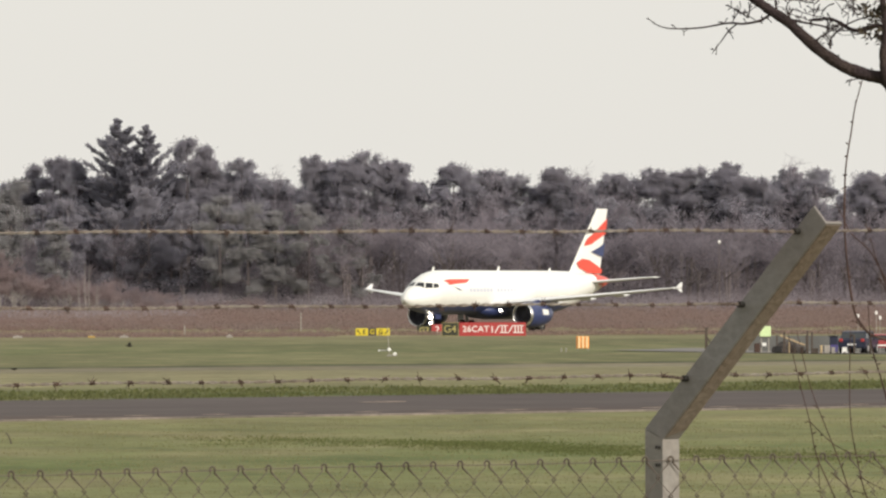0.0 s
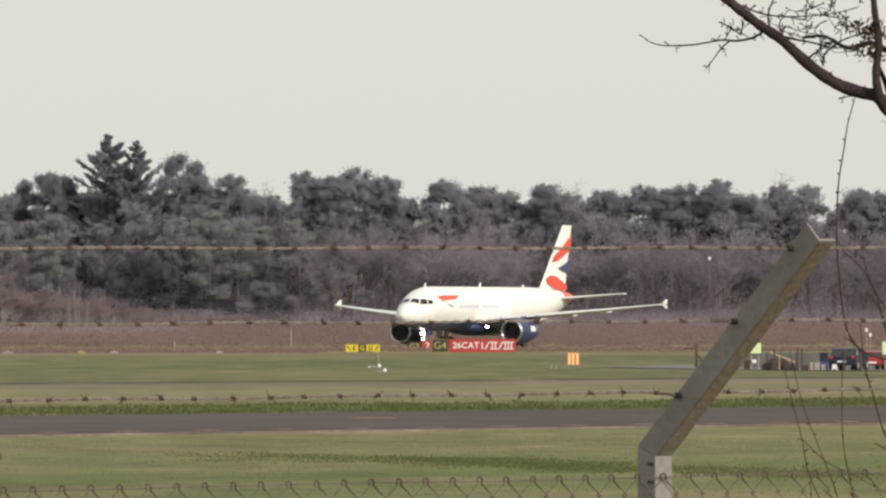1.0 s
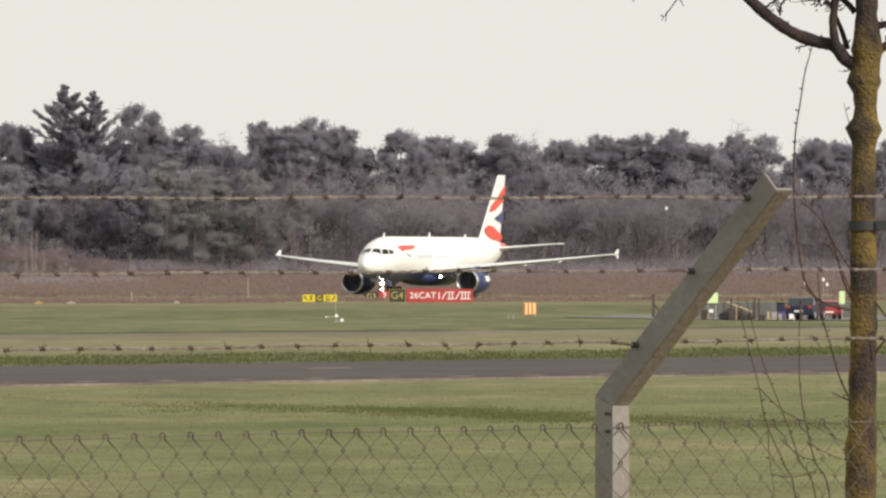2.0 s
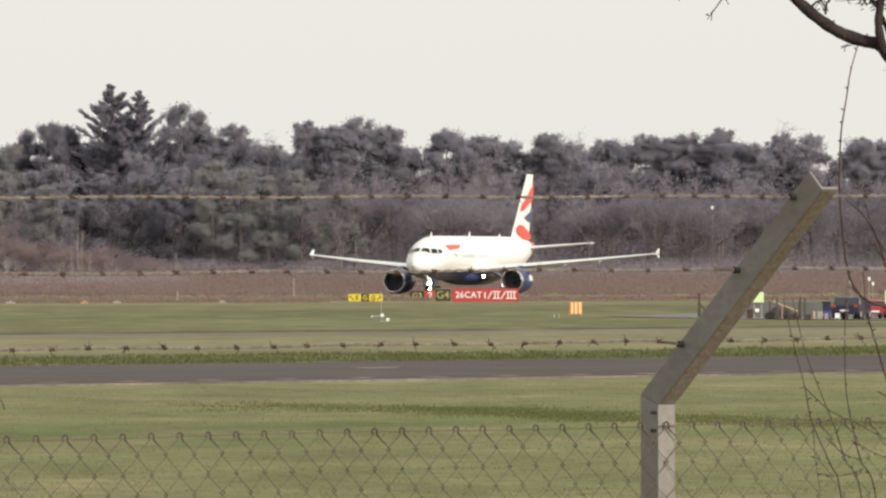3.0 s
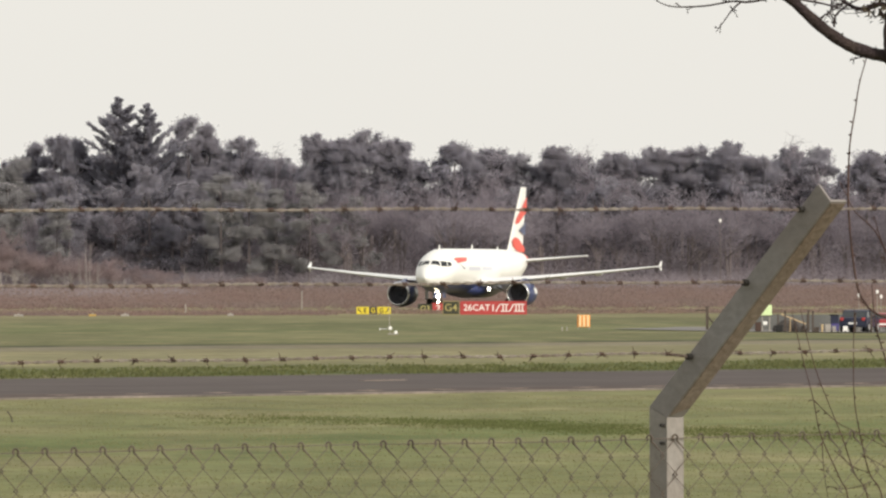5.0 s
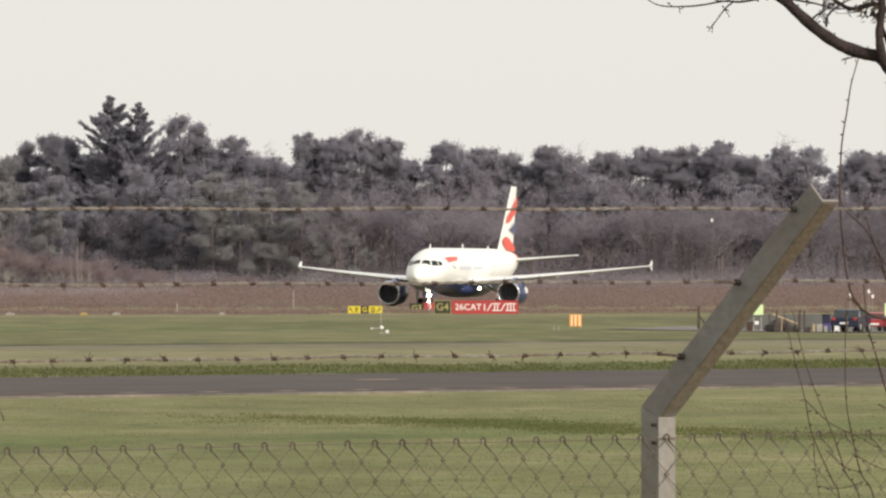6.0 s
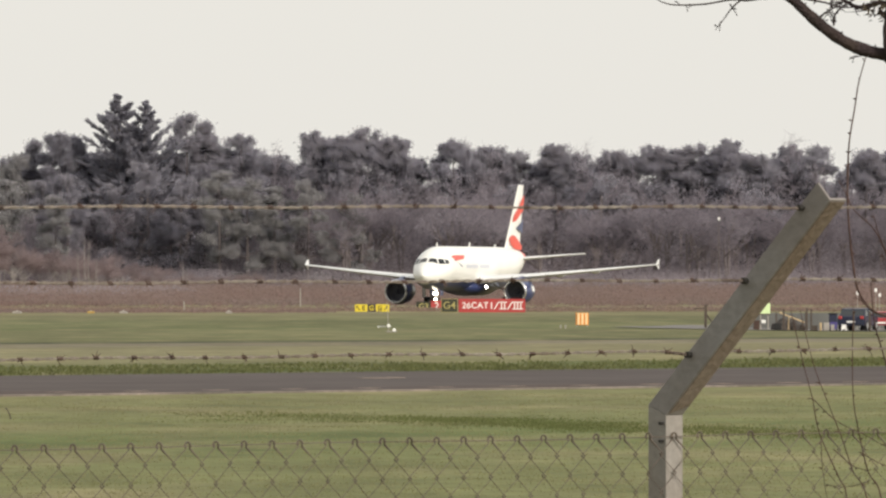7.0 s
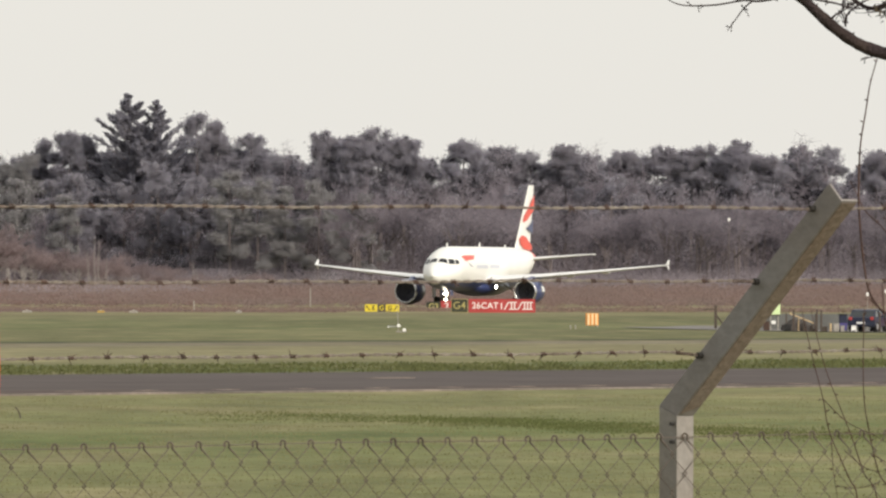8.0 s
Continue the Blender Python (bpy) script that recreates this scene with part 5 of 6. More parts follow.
    limb("twig", tree, [(-0.199, 2.819), (-0.195, 2.847), (-0.166, 2.873), (-0.125, 2.891), (-0.085, 2.899)], 0.0035, 0.002, M_BRANCH, rnd, 10, 5)
    limb("twig", tree, [(-0.193, 2.827), (-0.209, 2.854), (-0.201, 2.878)], 0.003, 0.0012, M_BRANCH, rnd, 4, 4)
    limb("twig", tree, [(-0.125, 2.749), (-0.152, 2.743), (-0.163, 2.738)], 0.0028, 0.0014, M_BRANCH, rnd, 3, 4)
    limb("twig", tree, [(-0.026, 2.693), (-0.042, 2.685), (-0.061, 2.687)], 0.0022, 0.001, M_BRANCH, rnd, 1, 4)
    limb("twig", tree, [(-0.028, 2.544), (-0.039, 2.577), (-0.047, 2.611)], 0.0022, 0.001, M_BRANCH, rnd, 1, 4)
    for pts, r0 in (([(-0.394, 2.893), (-0.423, 2.913), (-0.449, 2.924)], 0.0026), ([(-0.394, 2.895), (-0.391, 2.914), (-0.394, 2.932)], 0.0024), ([(-0.326, 2.910), (-0.329, 2.947), (-0.311, 2.994), (-0.301, 3.042)], 0.0038),
                    ([(-0.391, 2.965), (-0.354, 2.947), (-0.287, 2.937), (-0.178, 2.944), (-0.112, 2.961)], 0.0032), ([(-0.298, 2.890), (-0.261, 2.882), (-0.220, 2.874), (-0.177, 2.862), (-0.112, 2.867)], 0.0044),
                    ([(-0.295, 2.894), (-0.303, 2.918), (-0.292, 2.940)], 0.0028), ([(-0.240, 2.835), (-0.212, 2.854), (-0.179, 2.870)], 0.0030), ([(-0.375, 2.926), (-0.402, 2.964), (-0.441, 2.972)], 0.0024)):
        limb("twig", tree, pts, r0, 0.0014, M_BRANCH, rnd, 9, 5, 0.05)
    twig_spray(tree, rnd, -0.247, -0.031, 2.854, 2.988, 24, M_BRANCH)
    twig_spray(tree, rnd, 0.023, 0.144, 2.759, 2.961, 12, M_BRANCH)
    # long whips off the trunk
    whips = [([(-0.032, 2.116), (-0.100, 2.135), (-0.127, 2.160), (-0.146, 2.200), (-0.160, 2.294), (-0.167, 2.389), (-0.167, 2.470), (-0.163, 2.544), (-0.151, 2.618), (-0.143, 2.672), (-0.135, 2.705), (-0.123, 2.746)], 0.0058, 0.0018, 14),
             ([(-0.026, 2.137), (-0.050, 2.191), (-0.069, 2.263), (-0.101, 2.331), (-0.150, 2.379), (-0.168, 2.416), (-0.187, 2.452)], 0.0040, 0.0013, 8),
             ([(0.061, 2.088), (0.009, 2.160), (-0.044, 2.231), (-0.085, 2.301), (-0.105, 2.368)], 0.0042, 0.0014, 8),
             ([(0.018, 1.998), (0.009, 2.072), (-0.026, 2.146), (-0.058, 2.220), (-0.085, 2.274)], 0.0045, 0.0016, 8),
             ([(-0.031, 1.897), (-0.058, 1.951), (-0.082, 2.034), (-0.104, 2.112), (-0.112, 2.207)], 0.0046, 0.0016, 8),
             ([(-0.028, 1.899), (-0.053, 1.908), (-0.077, 1.920)], 0.0040, 0.0020, 1),
             ([(0.016, 1.998), (0.050, 2.045), (0.090, 2.085)], 0.0065, 0.0030, 3),
             ([(-0.105, 2.135), (-0.136, 2.164), (-0.144, 2.169)], 0.0040, 0.0020, 2)]
    for pts, r0, r1, sp in whips:
        limb("whip", tree, pts, r0 * 0.75, r1 * 0.9, M_SHOOT, rnd, sp, 5, 0.05, rnd.uniform(-0.05, 0.02), 0.4)
    # dry tuft in the fork
    rs5 = np.random.RandomState(4)
    c = [near(-0.096 + rs5.uniform(-0.035, 0.035), 2.878 + rs5.uniform(-0.032, 0.040), rs5.uniform(-0.04, 0.04)) for _ in range(16)]
    v, f = leaf_cloud(rs5, [tuple(p) for p in c], [0.022] * 16, 14, 0.012, 0.9, 0.9)
    mesh_part("dry_tuft", arrays_mesh("dry_tuft", v, f), M_LEAFBUD, tree, "tuft of dry yellowish leaves")
    # rubber tie
    bm = bmesh.new()
    r = 0.0335
    cx, cz = near(-0.001, 2.317).x, 2.317
    n = 24
    prof = [(0, -0.011), (0, 0.011), (0.003, 0.011), (0.003, -0.011)]
    rings = [[bm.verts.new((cx + (r + a) * math.cos(2 * math.pi * k / n), TREE_Y + (r + a) * math.sin(2 * math.pi * k / n), cz + b)) for a, b in prof] for k in range(n)]
    for k in range(n):
        for i in range(4):
            bm.faces.new((rings[k][i], rings[k][(i + 1) % 4], rings[(k + 1) % n][(i + 1) % 4], rings[(k + 1) % n][i]))
    box(bm, cx + 0.028, cx + 0.17, TREE_Y - 0.034, TREE_Y - 0.030, cz - 0.009, cz + 0.012, 0.001)
    bmesh.ops.recalc_face_normals(bm, faces=bm.faces)
    part("strap", bm, M_STRAP, tree, "black rubber tree tie")
    return tree


young_tree()


def sapling(pts, r0, r1, label, spurs, forks=()):
    rnd = random.Random(len(label) + int(pts[0][0] * -100))
    s = thing("sapling_shoot", label, "shoot", group="thin shoots by the fence")
    x0, y0 = pts[0]
    foot = [(x0 + 0.073, -0.05), (x0 + 0.053, 0.88), (x0 + 0.029, 1.41)]
    limb("stem", s, foot + pts, r0, r1, M_SHOOT, rnd, spurs, 5, 0.06, -0.4, 0.4)
    for f in forks:
        limb("side_twig", s, f, r1 * 1.6, r1 * 0.8, M_SHOOT, rnd, 4, 4, 0.05, -0.4, 0.4)


sapling([(-0.183, 1.694), (-0.203, 1.749), (-0.249, 1.855), (-0.265, 1.935), (-0.289, 2.028), (-0.315, 2.140)], 0.0028, 0.0012, "thin brown leafless shoot with small buds beside the fence", 12, [[(-0.265, 1.935), (-0.209, 1.882), (-0.143, 1.849), (-0.041, 1.793)], [(-0.245, 1.842), (-0.241, 1.769), (-0.229, 1.690)]])
sapling([(-0.136, 1.694), (-0.169, 1.762), (-0.196, 1.842), (-0.222, 1.908), (-0.262, 2.014), (-0.295, 2.147)], 0.0028, 0.0012, "thin brown leafless shoot leaning over the fence", 12, [[(-0.216, 1.816), (-0.169, 1.776), (-0.130, 1.765)], [(-0.155, 1.809), (-0.102, 1.780), (-0.049, 1.761)]])
sapling([(-0.102, 1.694), (-0.134, 1.762), (-0.156, 1.855), (-0.169, 1.935), (-0.171, 2.041), (-0.169, 2.147)], 0.0030, 0.0012, "thin upright leafless shoot beside the young tree", 12, [[(-0.128, 1.743), (-0.181, 1.727), (-0.234, 1.732)]])


# ---- things on the field ----
M_MARKER = material("orange_marker_paint", (0.85, 0.30, 0.04), 0.55, vary=0.06, scale=3, fine=30)
M_MARKER_PALE = material("pale_marker_paint", (0.85, 0.62, 0.34), 0.55, vary=0.06, scale=3, fine=30)
M_WHITE_METAL = material("white_painted_metal", (0.80, 0.80, 0.78), 0.45, vary=0.05, scale=4, fine=40)
M_TIMBER = material("weathered_timber", (0.080, 0.062, 0.050), 0.9, vary=0.25, scale=3, fine=40, stretch=(1, 1, 0.2))
M_PALE_TIMBER = material("pale_new_timber", (0.50, 0.38, 0.22), 0.8, vary=0.15, scale=3, fine=40)
M_CAR_BLUE = material("dark_blue_car_paint", (0.014, 0.018, 0.040), 0.4, vary=0.05)
M_CAR_RED = material("red_car_paint", (0.28, 0.025, 0.03), 0.28, vary=0.05)
M_CAR_GLASS = material("car_window_glass", (0.03, 0.035, 0.04), 0.06, vary=0.03)
M_CONCRETE = material("pale_concrete", (0.33, 0.31, 0.28), 0.9, vary=0.15, scale=2, fine=20)
M_FADED_YELLOW = material("faded_yellow_paint", (0.42, 0.28, 0.07), 0.7, vary=0.1, scale=3, fine=30)
M_LIME = material("pale_lime_panel", (0.62, 0.78, 0.42), 0.5, vary=0.05)


def marker_board():
    m = thing("marker_board", "small orange slatted marker board standing in the grass", "marker", pose(7.52, 544, 0))
    part("back_board", boxed(-0.34, 0.34, 0.03, 0.07, 0.04, 0.70, 0.01), M_MARKER, m)
    for i in range(3):
        x = -0.20 + i * 0.21
        part("slat", boxed(x - 0.065, x + 0.065, -0.03, 0.03, 0.06, 0.69, 0.012), M_MARKER_PALE, m)
    for x in (-0.28, 0.28):
        part("leg", boxed(x - 0.02, x + 0.02, 0.07, 0.11, -0.1, 0.5, 0.004), M_STRUT, m)


def light_stand():
    m = thing("light_stand", "slim white pole with small white lamp heads in the grass", "light stand", pose(-2.55, 472, 0))
    part("pole", tube(bmesh.new(), [(0, 0, -0.1), (-0.03, 0, 0.5), (-0.08, 0, 1.42)], [0.02, 0.016, 0.012], 8), M_CONCRETE, m)
    part("crossbar", boxed(-0.52, 0.12, -0.02, 0.02, 0.24, 0.29, 0.005), M_STRUT, m)
    for x, z, r in ((0.0, 0.30, 0.085), (0.26, 0.10, 0.085), (-0.48, 0.25, 0.04)):
        bm = bmesh.new()
        tube(bm, [(x, 0.08, z), (x, -0.02, z), (x, -0.10, z), (x, -0.13, z)], [r * 0.5, r * 0.95, r, r * 0.8], 12)
        part("lamp_head", bm, M_WHITE_METAL, m)
    part("foot", boxed(-0.12, 0.38, -0.12, 0.12, -0.08, 0.05, 0.01), M_CONCRETE, m)


def edge_marker(x, y, w, mat, label):
    m = thing("edge_marker", label, "marker", pose(x, y, 0), "low edge markers")
    part("block", boxed(-w / 2, w / 2, -0.2, 0.2, -0.05, 0.16, 0.04), mat, m)
    part("lens", tube(bmesh.new(), [(0, 0, 0.16), (0, 0, 0.22), (0, 0, 0.26)], [0.07, 0.06, 0.03], 10), M_CONCRETE, m)


def marker_post(x, y, h, r, label, mat):
    m = thing("marker_post", label, "post", pose(x, y, 0), "thin posts")
    part("shaft", tube(bmesh.new(), [(0, 0, -0.1), (0, 0, h * 0.96), (0, 0, h)], [r, r, r * 0.6], 8), mat, m)
    part("collar", tube(bmesh.new(), [(0, 0, h * 0.62), (0, 0, h * 0.72)], r * 1.5, 8), mat, m)


marker_board()
light_stand()
for x, w, mat, lab in ((-34.6, 0.9, M_CONCRETE, "low pale concrete edge marker in the grass"), (-25.95, 0.8, M_CONCRETE, "low pale concrete edge marker in the grass"), (-17.4, 0.6, M_CONCRETE, "low pale concrete edge marker in the grass"),
                       (-28.6, 0.7, M_FADED_YELLOW, "low yellow edge marker in the grass")):
    edge_marker(x * 0.965, 789, w * 0.8, mat, lab)
for x, y in ((6.02, 515), (6.26, 515)):
    peg = thing("marker_peg", "tiny white marker peg in the grass", "peg", pose(x, y, 0), "marker pegs")
    part("shaft", tube(bmesh.new(), [(0, 0, -0.05), (0, 0, 0.10), (0, 0, 0.14)], [0.03, 0.03, 0.045], 8), M_CONCRETE, peg)
    part("cap", tube(bmesh.new(), [(0, 0, 0.14), (0, 0, 0.17)], [0.05, 0.03], 8), M_CONCRETE, peg)
marker_post(-21.1, 820, 0.9, 0.045, "short pale marker post at the field edge", M_CONCRETE)
marker_post(-14.6, 1030, 1.9, 0.05, "slim pale post standing in the bracken", M_CONCRETE)


def lamp_mast(x, y, h):
    m = thing("lamp_mast", "slim grey mast with a small white lamp", "mast", pose(x, y, 0))
    part("mast", tube(bmesh.new(), [(0, 0, -0.2), (0, 0, h * 0.5), (0, 0, h * 1.02)], [0.09, 0.08, 0.06], 8), M_BARK, m)
    part("lamp_box", boxed(-0.18, 0.18, -0.5, -0.1, h - 0.22, h + 0.22, 0.05), M_WHITE_METAL, m)
    part("bracket", boxed(-0.05, 0.05, -0.3, 0.1, h - 0.5, h - 0.3, 0.01), M_STRUT, m)


lamp_mast(41.1, 1500, 12.1)


# ---- yard with parked cars ----
def yard_z(x, y):
    return ground_height(x, y)


def yard_apron():
    bm = bmesh.new()
    xs = np.linspace(9.0, 62, 40)
    rows = []
    for y0, y1 in ((0, 1),):
        lo, hi = [], []
        for x in xs:
            t = min(1, (x - 9.0) / 6)
            ya, yb = 545 - 22 * t, 546 + 84 * t
            lo.append((x, ya)), hi.append((x, yb))
        for k in range(7):
            f = k / 6
            rows.append([(x0, ya + (yb - ya) * f) for (x0, ya), (_, yb) in zip(lo, hi)])
    vs = [[bm.verts.new((x, y, yard_z(x, y) + 0.035)) for x, y in r] for r in rows]
    for a, b in zip(vs, vs[1:]):
        for i in range(len(a) - 1):
            bm.faces.new((a[i], a[i + 1], b[i + 1], b[i]))
    ob = part("yard_pavement", bm, material("grey_yard_concrete", (0.145, 0.135, 0.128), 0.9, vary=0.12, scale=0.2, fine=2), smooth=True)
    tagged(ob, "worn grey concrete yard behind the field", "pavement", kind="structure")


yard_apron()


def car(x, y, turn, length, height, paint, label):
    c = thing("parked_car", label, "car", pose(x, y, yard_z(x, y) + 0.035, 0, 0, turn), "parked cars")
    L, H, W = length / 2, height, 0.84
    side = [(-L, 0.28), (-L * 0.98, 0.58 * H), (-L * 0.62, 0.66 * H), (L * 0.86, 0.68 * H), (L * 0.98, 0.60 * H), (L, 0.30)]
    bm = bmesh.new()
    plate(bm, side, 2 * W, lambda a, b, t: (a, t, b))
    bmesh.ops.recalc_face_normals(bm, faces=bm.faces)
    bmesh.ops.bevel(bm, geom=list(bm.edges), offset=0.07, segments=2, affect="EDGES")
    part("body", bm, paint, c, smooth=False)
    bm = bmesh.new()
    cab = [(-L * 0.60, 0.64 * H), (-L * 0.26, 0.97 * H), (L * 0.10, H), (L * 0.62, 0.96 * H), (L * 0.84, 0.66 * H)]
    plate(bm, cab, 2 * W - 0.16, lambda a, b, t: (a, t * (1 - 0.18 * max(0, b / H - 0.64)), b))
    bmesh.ops.recalc_face_normals(bm, faces=bm.faces)
    part("cabin", bm, paint, c)
    for s in (-1, 1):
        for a0, a1, tilt in ((-L * 0.46, -L * 0.06, 0.20), (0.0, L * 0.34, 0.0), (L * 0.38, L * 0.74, -0.10)):
            bm = bmesh.new()
            pane = [(a0, 0.67 * H), (a0 + max(0, tilt) * L * 1.1, 0.93 * H), (a1 + min(0, tilt) * L, 0.93 * H), (a1, 0.67 * H)]
            plate(bm, pane, 0.03, lambda a, b, t: (a, s * (W - 0.076) * (1 - 0.18 * max(0, b / H - 0.64)) + t, b))
            bmesh.ops.recalc_face_normals(bm, faces=bm.faces)
            part("side_window", bm, M_CAR_GLASS, c, "dark window glass")
    for name, (xa, za), (xb, zb) in (("windscreen", (-L * 0.585, 0.66 * H), (-L * 0.285, 0.95 * H)), ("rear_window", (L * 0.825, 0.68 * H), (L * 0.645, 0.93 * H))):
        out = -0.02 if xa < 0 else 0.02
        bm = bmesh.new()
        plate(bm, [(xa + out, za), (xb + out, zb), (xb - out, zb), (xa - out, za)], 2 * W - 0.30, lambda a, b, t: (a, t, b))
        bmesh.ops.recalc_face_normals(bm, faces=bm.faces)
        part(name, bm, M_CAR_GLASS, c, "dark window glass")
    bm = bmesh.new()
    plate(bm, [(-L * 0.28, 0.955 * H), (L * 0.10, 0.985 * H), (L * 0.63, 0.945 * H), (L * 0.62, 0.98 * H), (L * 0.10, 1.015 * H), (-L * 0.26, 0.985 * H)], 2 * W - 0.2, lambda a, b, t: (a, t, b))
    bmesh.ops.recalc_face_normals(bm, faces=bm.faces)
    part("roof", bm, paint, c)
    for a in (-L * 0.28, L * 0.30):
        for s in (-1, 1):
            bm = boxed(a - 0.04, a + 0.04, s * (W - 0.08) - 0.025, s * (W - 0.08) + 0.025, 0.62 * H, 0.97 * H)
            part("pillar", bm, paint, c)
    for a in (-L * 0.62, L * 0.62):
        for s in (-1, 1):
            w = part("wheel", tube(bmesh.new(), [(a, s * (W - 0.18), 0.30), (a, s * (W + 0.01), 0.30)], 0.30, 18), M_TYRE, c)
            part("rim", tube(bmesh.new(), [(a, s * (W + 0.01), 0.30), (a, s * (W + 0.03), 0.30)], [0.19, 0.16], 12), M_STRUT, w)
    for s in (-1, 1):
        part("headlight", boxed(-L - 0.01, -L + 0.12, s * 0.58 - 0.16, s * 0.58 + 0.16, 0.46 * H, 0.56 * H, 0.02), M_WHITE_METAL, c)
        part("tail_light", boxed(L - 0.10, L + 0.01, s * 0.66 - 0.10, s * 0.66 + 0.10, 0.52 * H, 0.66 * H, 0.02), M_SIGN_RED, c)
    part("number_plate", boxed(-L - 0.015, -L, -0.26, 0.26, 0.30 * H, 0.37 * H), M_WHITE_METAL, c)
    part("number_plate", boxed(L, L + 0.015, -0.26, 0.26, 0.36 * H, 0.44 * H), M_WHITE_METAL, c)


car(24.75, 600, -106, 3.7, 1.32, M_CAR_BLUE, "small dark blue car parked with its tail to the field")
car(26.0, 603, -84, 3.7, 1.12, M_CAR_RED, "low red car parked beside a dark blue one")


def yard_post(x, y, h, w, label, arm=0.0):
    p = thing("yard_post", label, "post", pose(x, y, yard_z(x, y)), "timber yard posts")
    part("shaft", boxed(-w / 2, w / 2, -w / 2, w / 2, -0.1, h, 0.01), M_TIMBER, p)
    part("cap", boxed(-w * 0.62, w * 0.62, -w * 0.62, w * 0.62, h, h + 0.05, 0.01), M_TIMBER, p)
    if arm:
        part("rail", boxed(-arm, -w / 2, -0.03, 0.03, h - 0.22, h - 0.14, 0.005), M_TIMBER, p)
        part("brace", tube(bmesh.new(), [(0.05, 0, h * 0.6), (0.4, 0, h * 0.25), (0.5, 0, -0.05)], 0.05, 6), M_TIMBER, p)


yard_post(15.55, 596, 1.35, 0.16, "dark timber gate post with a broken rail", 0.7)
for x, h in ((20.03, 1.22), (21.40, 1.30), (21.66, 1.26), (24.15, 1.1), (25.1, 1.15)):
    yard_post(x, 592, h, 0.11, "dark weathered timber post in the yard")


def earth_heap(x, y, w, d, h):
    """A rough low mound of dark soil."""
    bm = bmesh.new()
    bmesh.ops.create_icosphere(bm, subdivisions=3, radius=1)
    for v in bm.verts:
        k = 1 + 0.28 * noise.noise(v.co * 2.2) + 0.12 * noise.noise(v.co * 6)
        v.co = Vector((v.co.x * w / 2 * k, v.co.y * d / 2 * k, max(-0.1, v.co.z * h * k)))
    heap = thing("earth_heap", "dark heap of soil under a leaning pale beam", "heap", pose(x, y, yard_z(x, y)))
    part("mound", bm, material("dark_soil", (0.055, 0.046, 0.042), 0.95, vary=0.3, scale=2, fine=12, bump=0.5), heap)


def wheeled_bin(x, y):
    b = thing("wheeled_bin", "dark blue wheeled bin with a black lid", "bin", pose(x, y, yard_z(x, y) + 0.035))
    bm = boxed(-0.24, 0.24, -0.28, 0.28, 0.08, 0.52, 0.02)
    for v in bm.verts:
        if v.co.z < 0.2:
            v.co.x *= 0.8
            v.co.y *= 0.85
    part("body", bm, material("violet_blue_plastic", (0.07, 0.06, 0.20), 0.5, vary=0.08), b)
    part("upper_body", boxed(-0.26, 0.22, -0.26, 0.26, 0.52, 0.98, 0.02), M_CAR_BLUE, b)
    part("lid", boxed(-0.30, 0.25, -0.30, 0.28, 0.98, 1.07, 0.03), M_STRAP, b)
    for sx in (-0.2, 0.2):
        part("wheel", tube(bmesh.new(), [(sx - 0.03, 0.24, 0.10), (sx + 0.03, 0.24, 0.10)], 0.10, 12), M_TYRE, b)


def white_stool(x, y):
    st = thing("stool", "small white plastic stool beside the cars", "stool", pose(x, y, yard_z(x, y) + 0.035))
    part("seat", boxed(-0.15, 0.15, -0.15, 0.15, 0.33, 0.38, 0.015), M_WHITE_METAL, st)
    for sx in (-1, 1):
        for sy in (-1, 1):
            part("leg", tube(bmesh.new(), [(sx * 0.14, sy * 0.14, 0), (sx * 0.10, sy * 0.10, 0.34)], 0.025, 6), M_WHITE_METAL, st)
    part("apron", boxed(-0.12, 0.12, -0.12, -0.09, 0.10, 0.33, 0.005), M_WHITE_METAL, st)


def panel_wall(x0, x1, y, h):
    """A low grey-green yard wall of sheet panels between posts."""
    wall = thing("panel_wall", "low grey-green panelled wall behind the yard", "wall", pose(x0, y, yard_z((x0 + x1) / 2, y)))
    mat = material("grey_green_sheet", (0.118, 0.120, 0.116), 0.8, vary=0.10, scale=0.8, fine=10)
    n = round((x1 - x0) / 1.8)
    w = (x1 - x0) / n
    for i in range(n):
        part("panel", boxed(i * w + 0.04, (i + 1) * w - 0.04, -0.03, 0.03, -0.3, h, 0.01), mat, wall)
    for i in range(n + 1):
        part("post", boxed(i * w - 0.04, i * w + 0.04, -0.05, 0.05, -0.3, h + 0.05, 0.01), M_CONCRETE if i % 3 == 0 else M_TIMBER, wall)


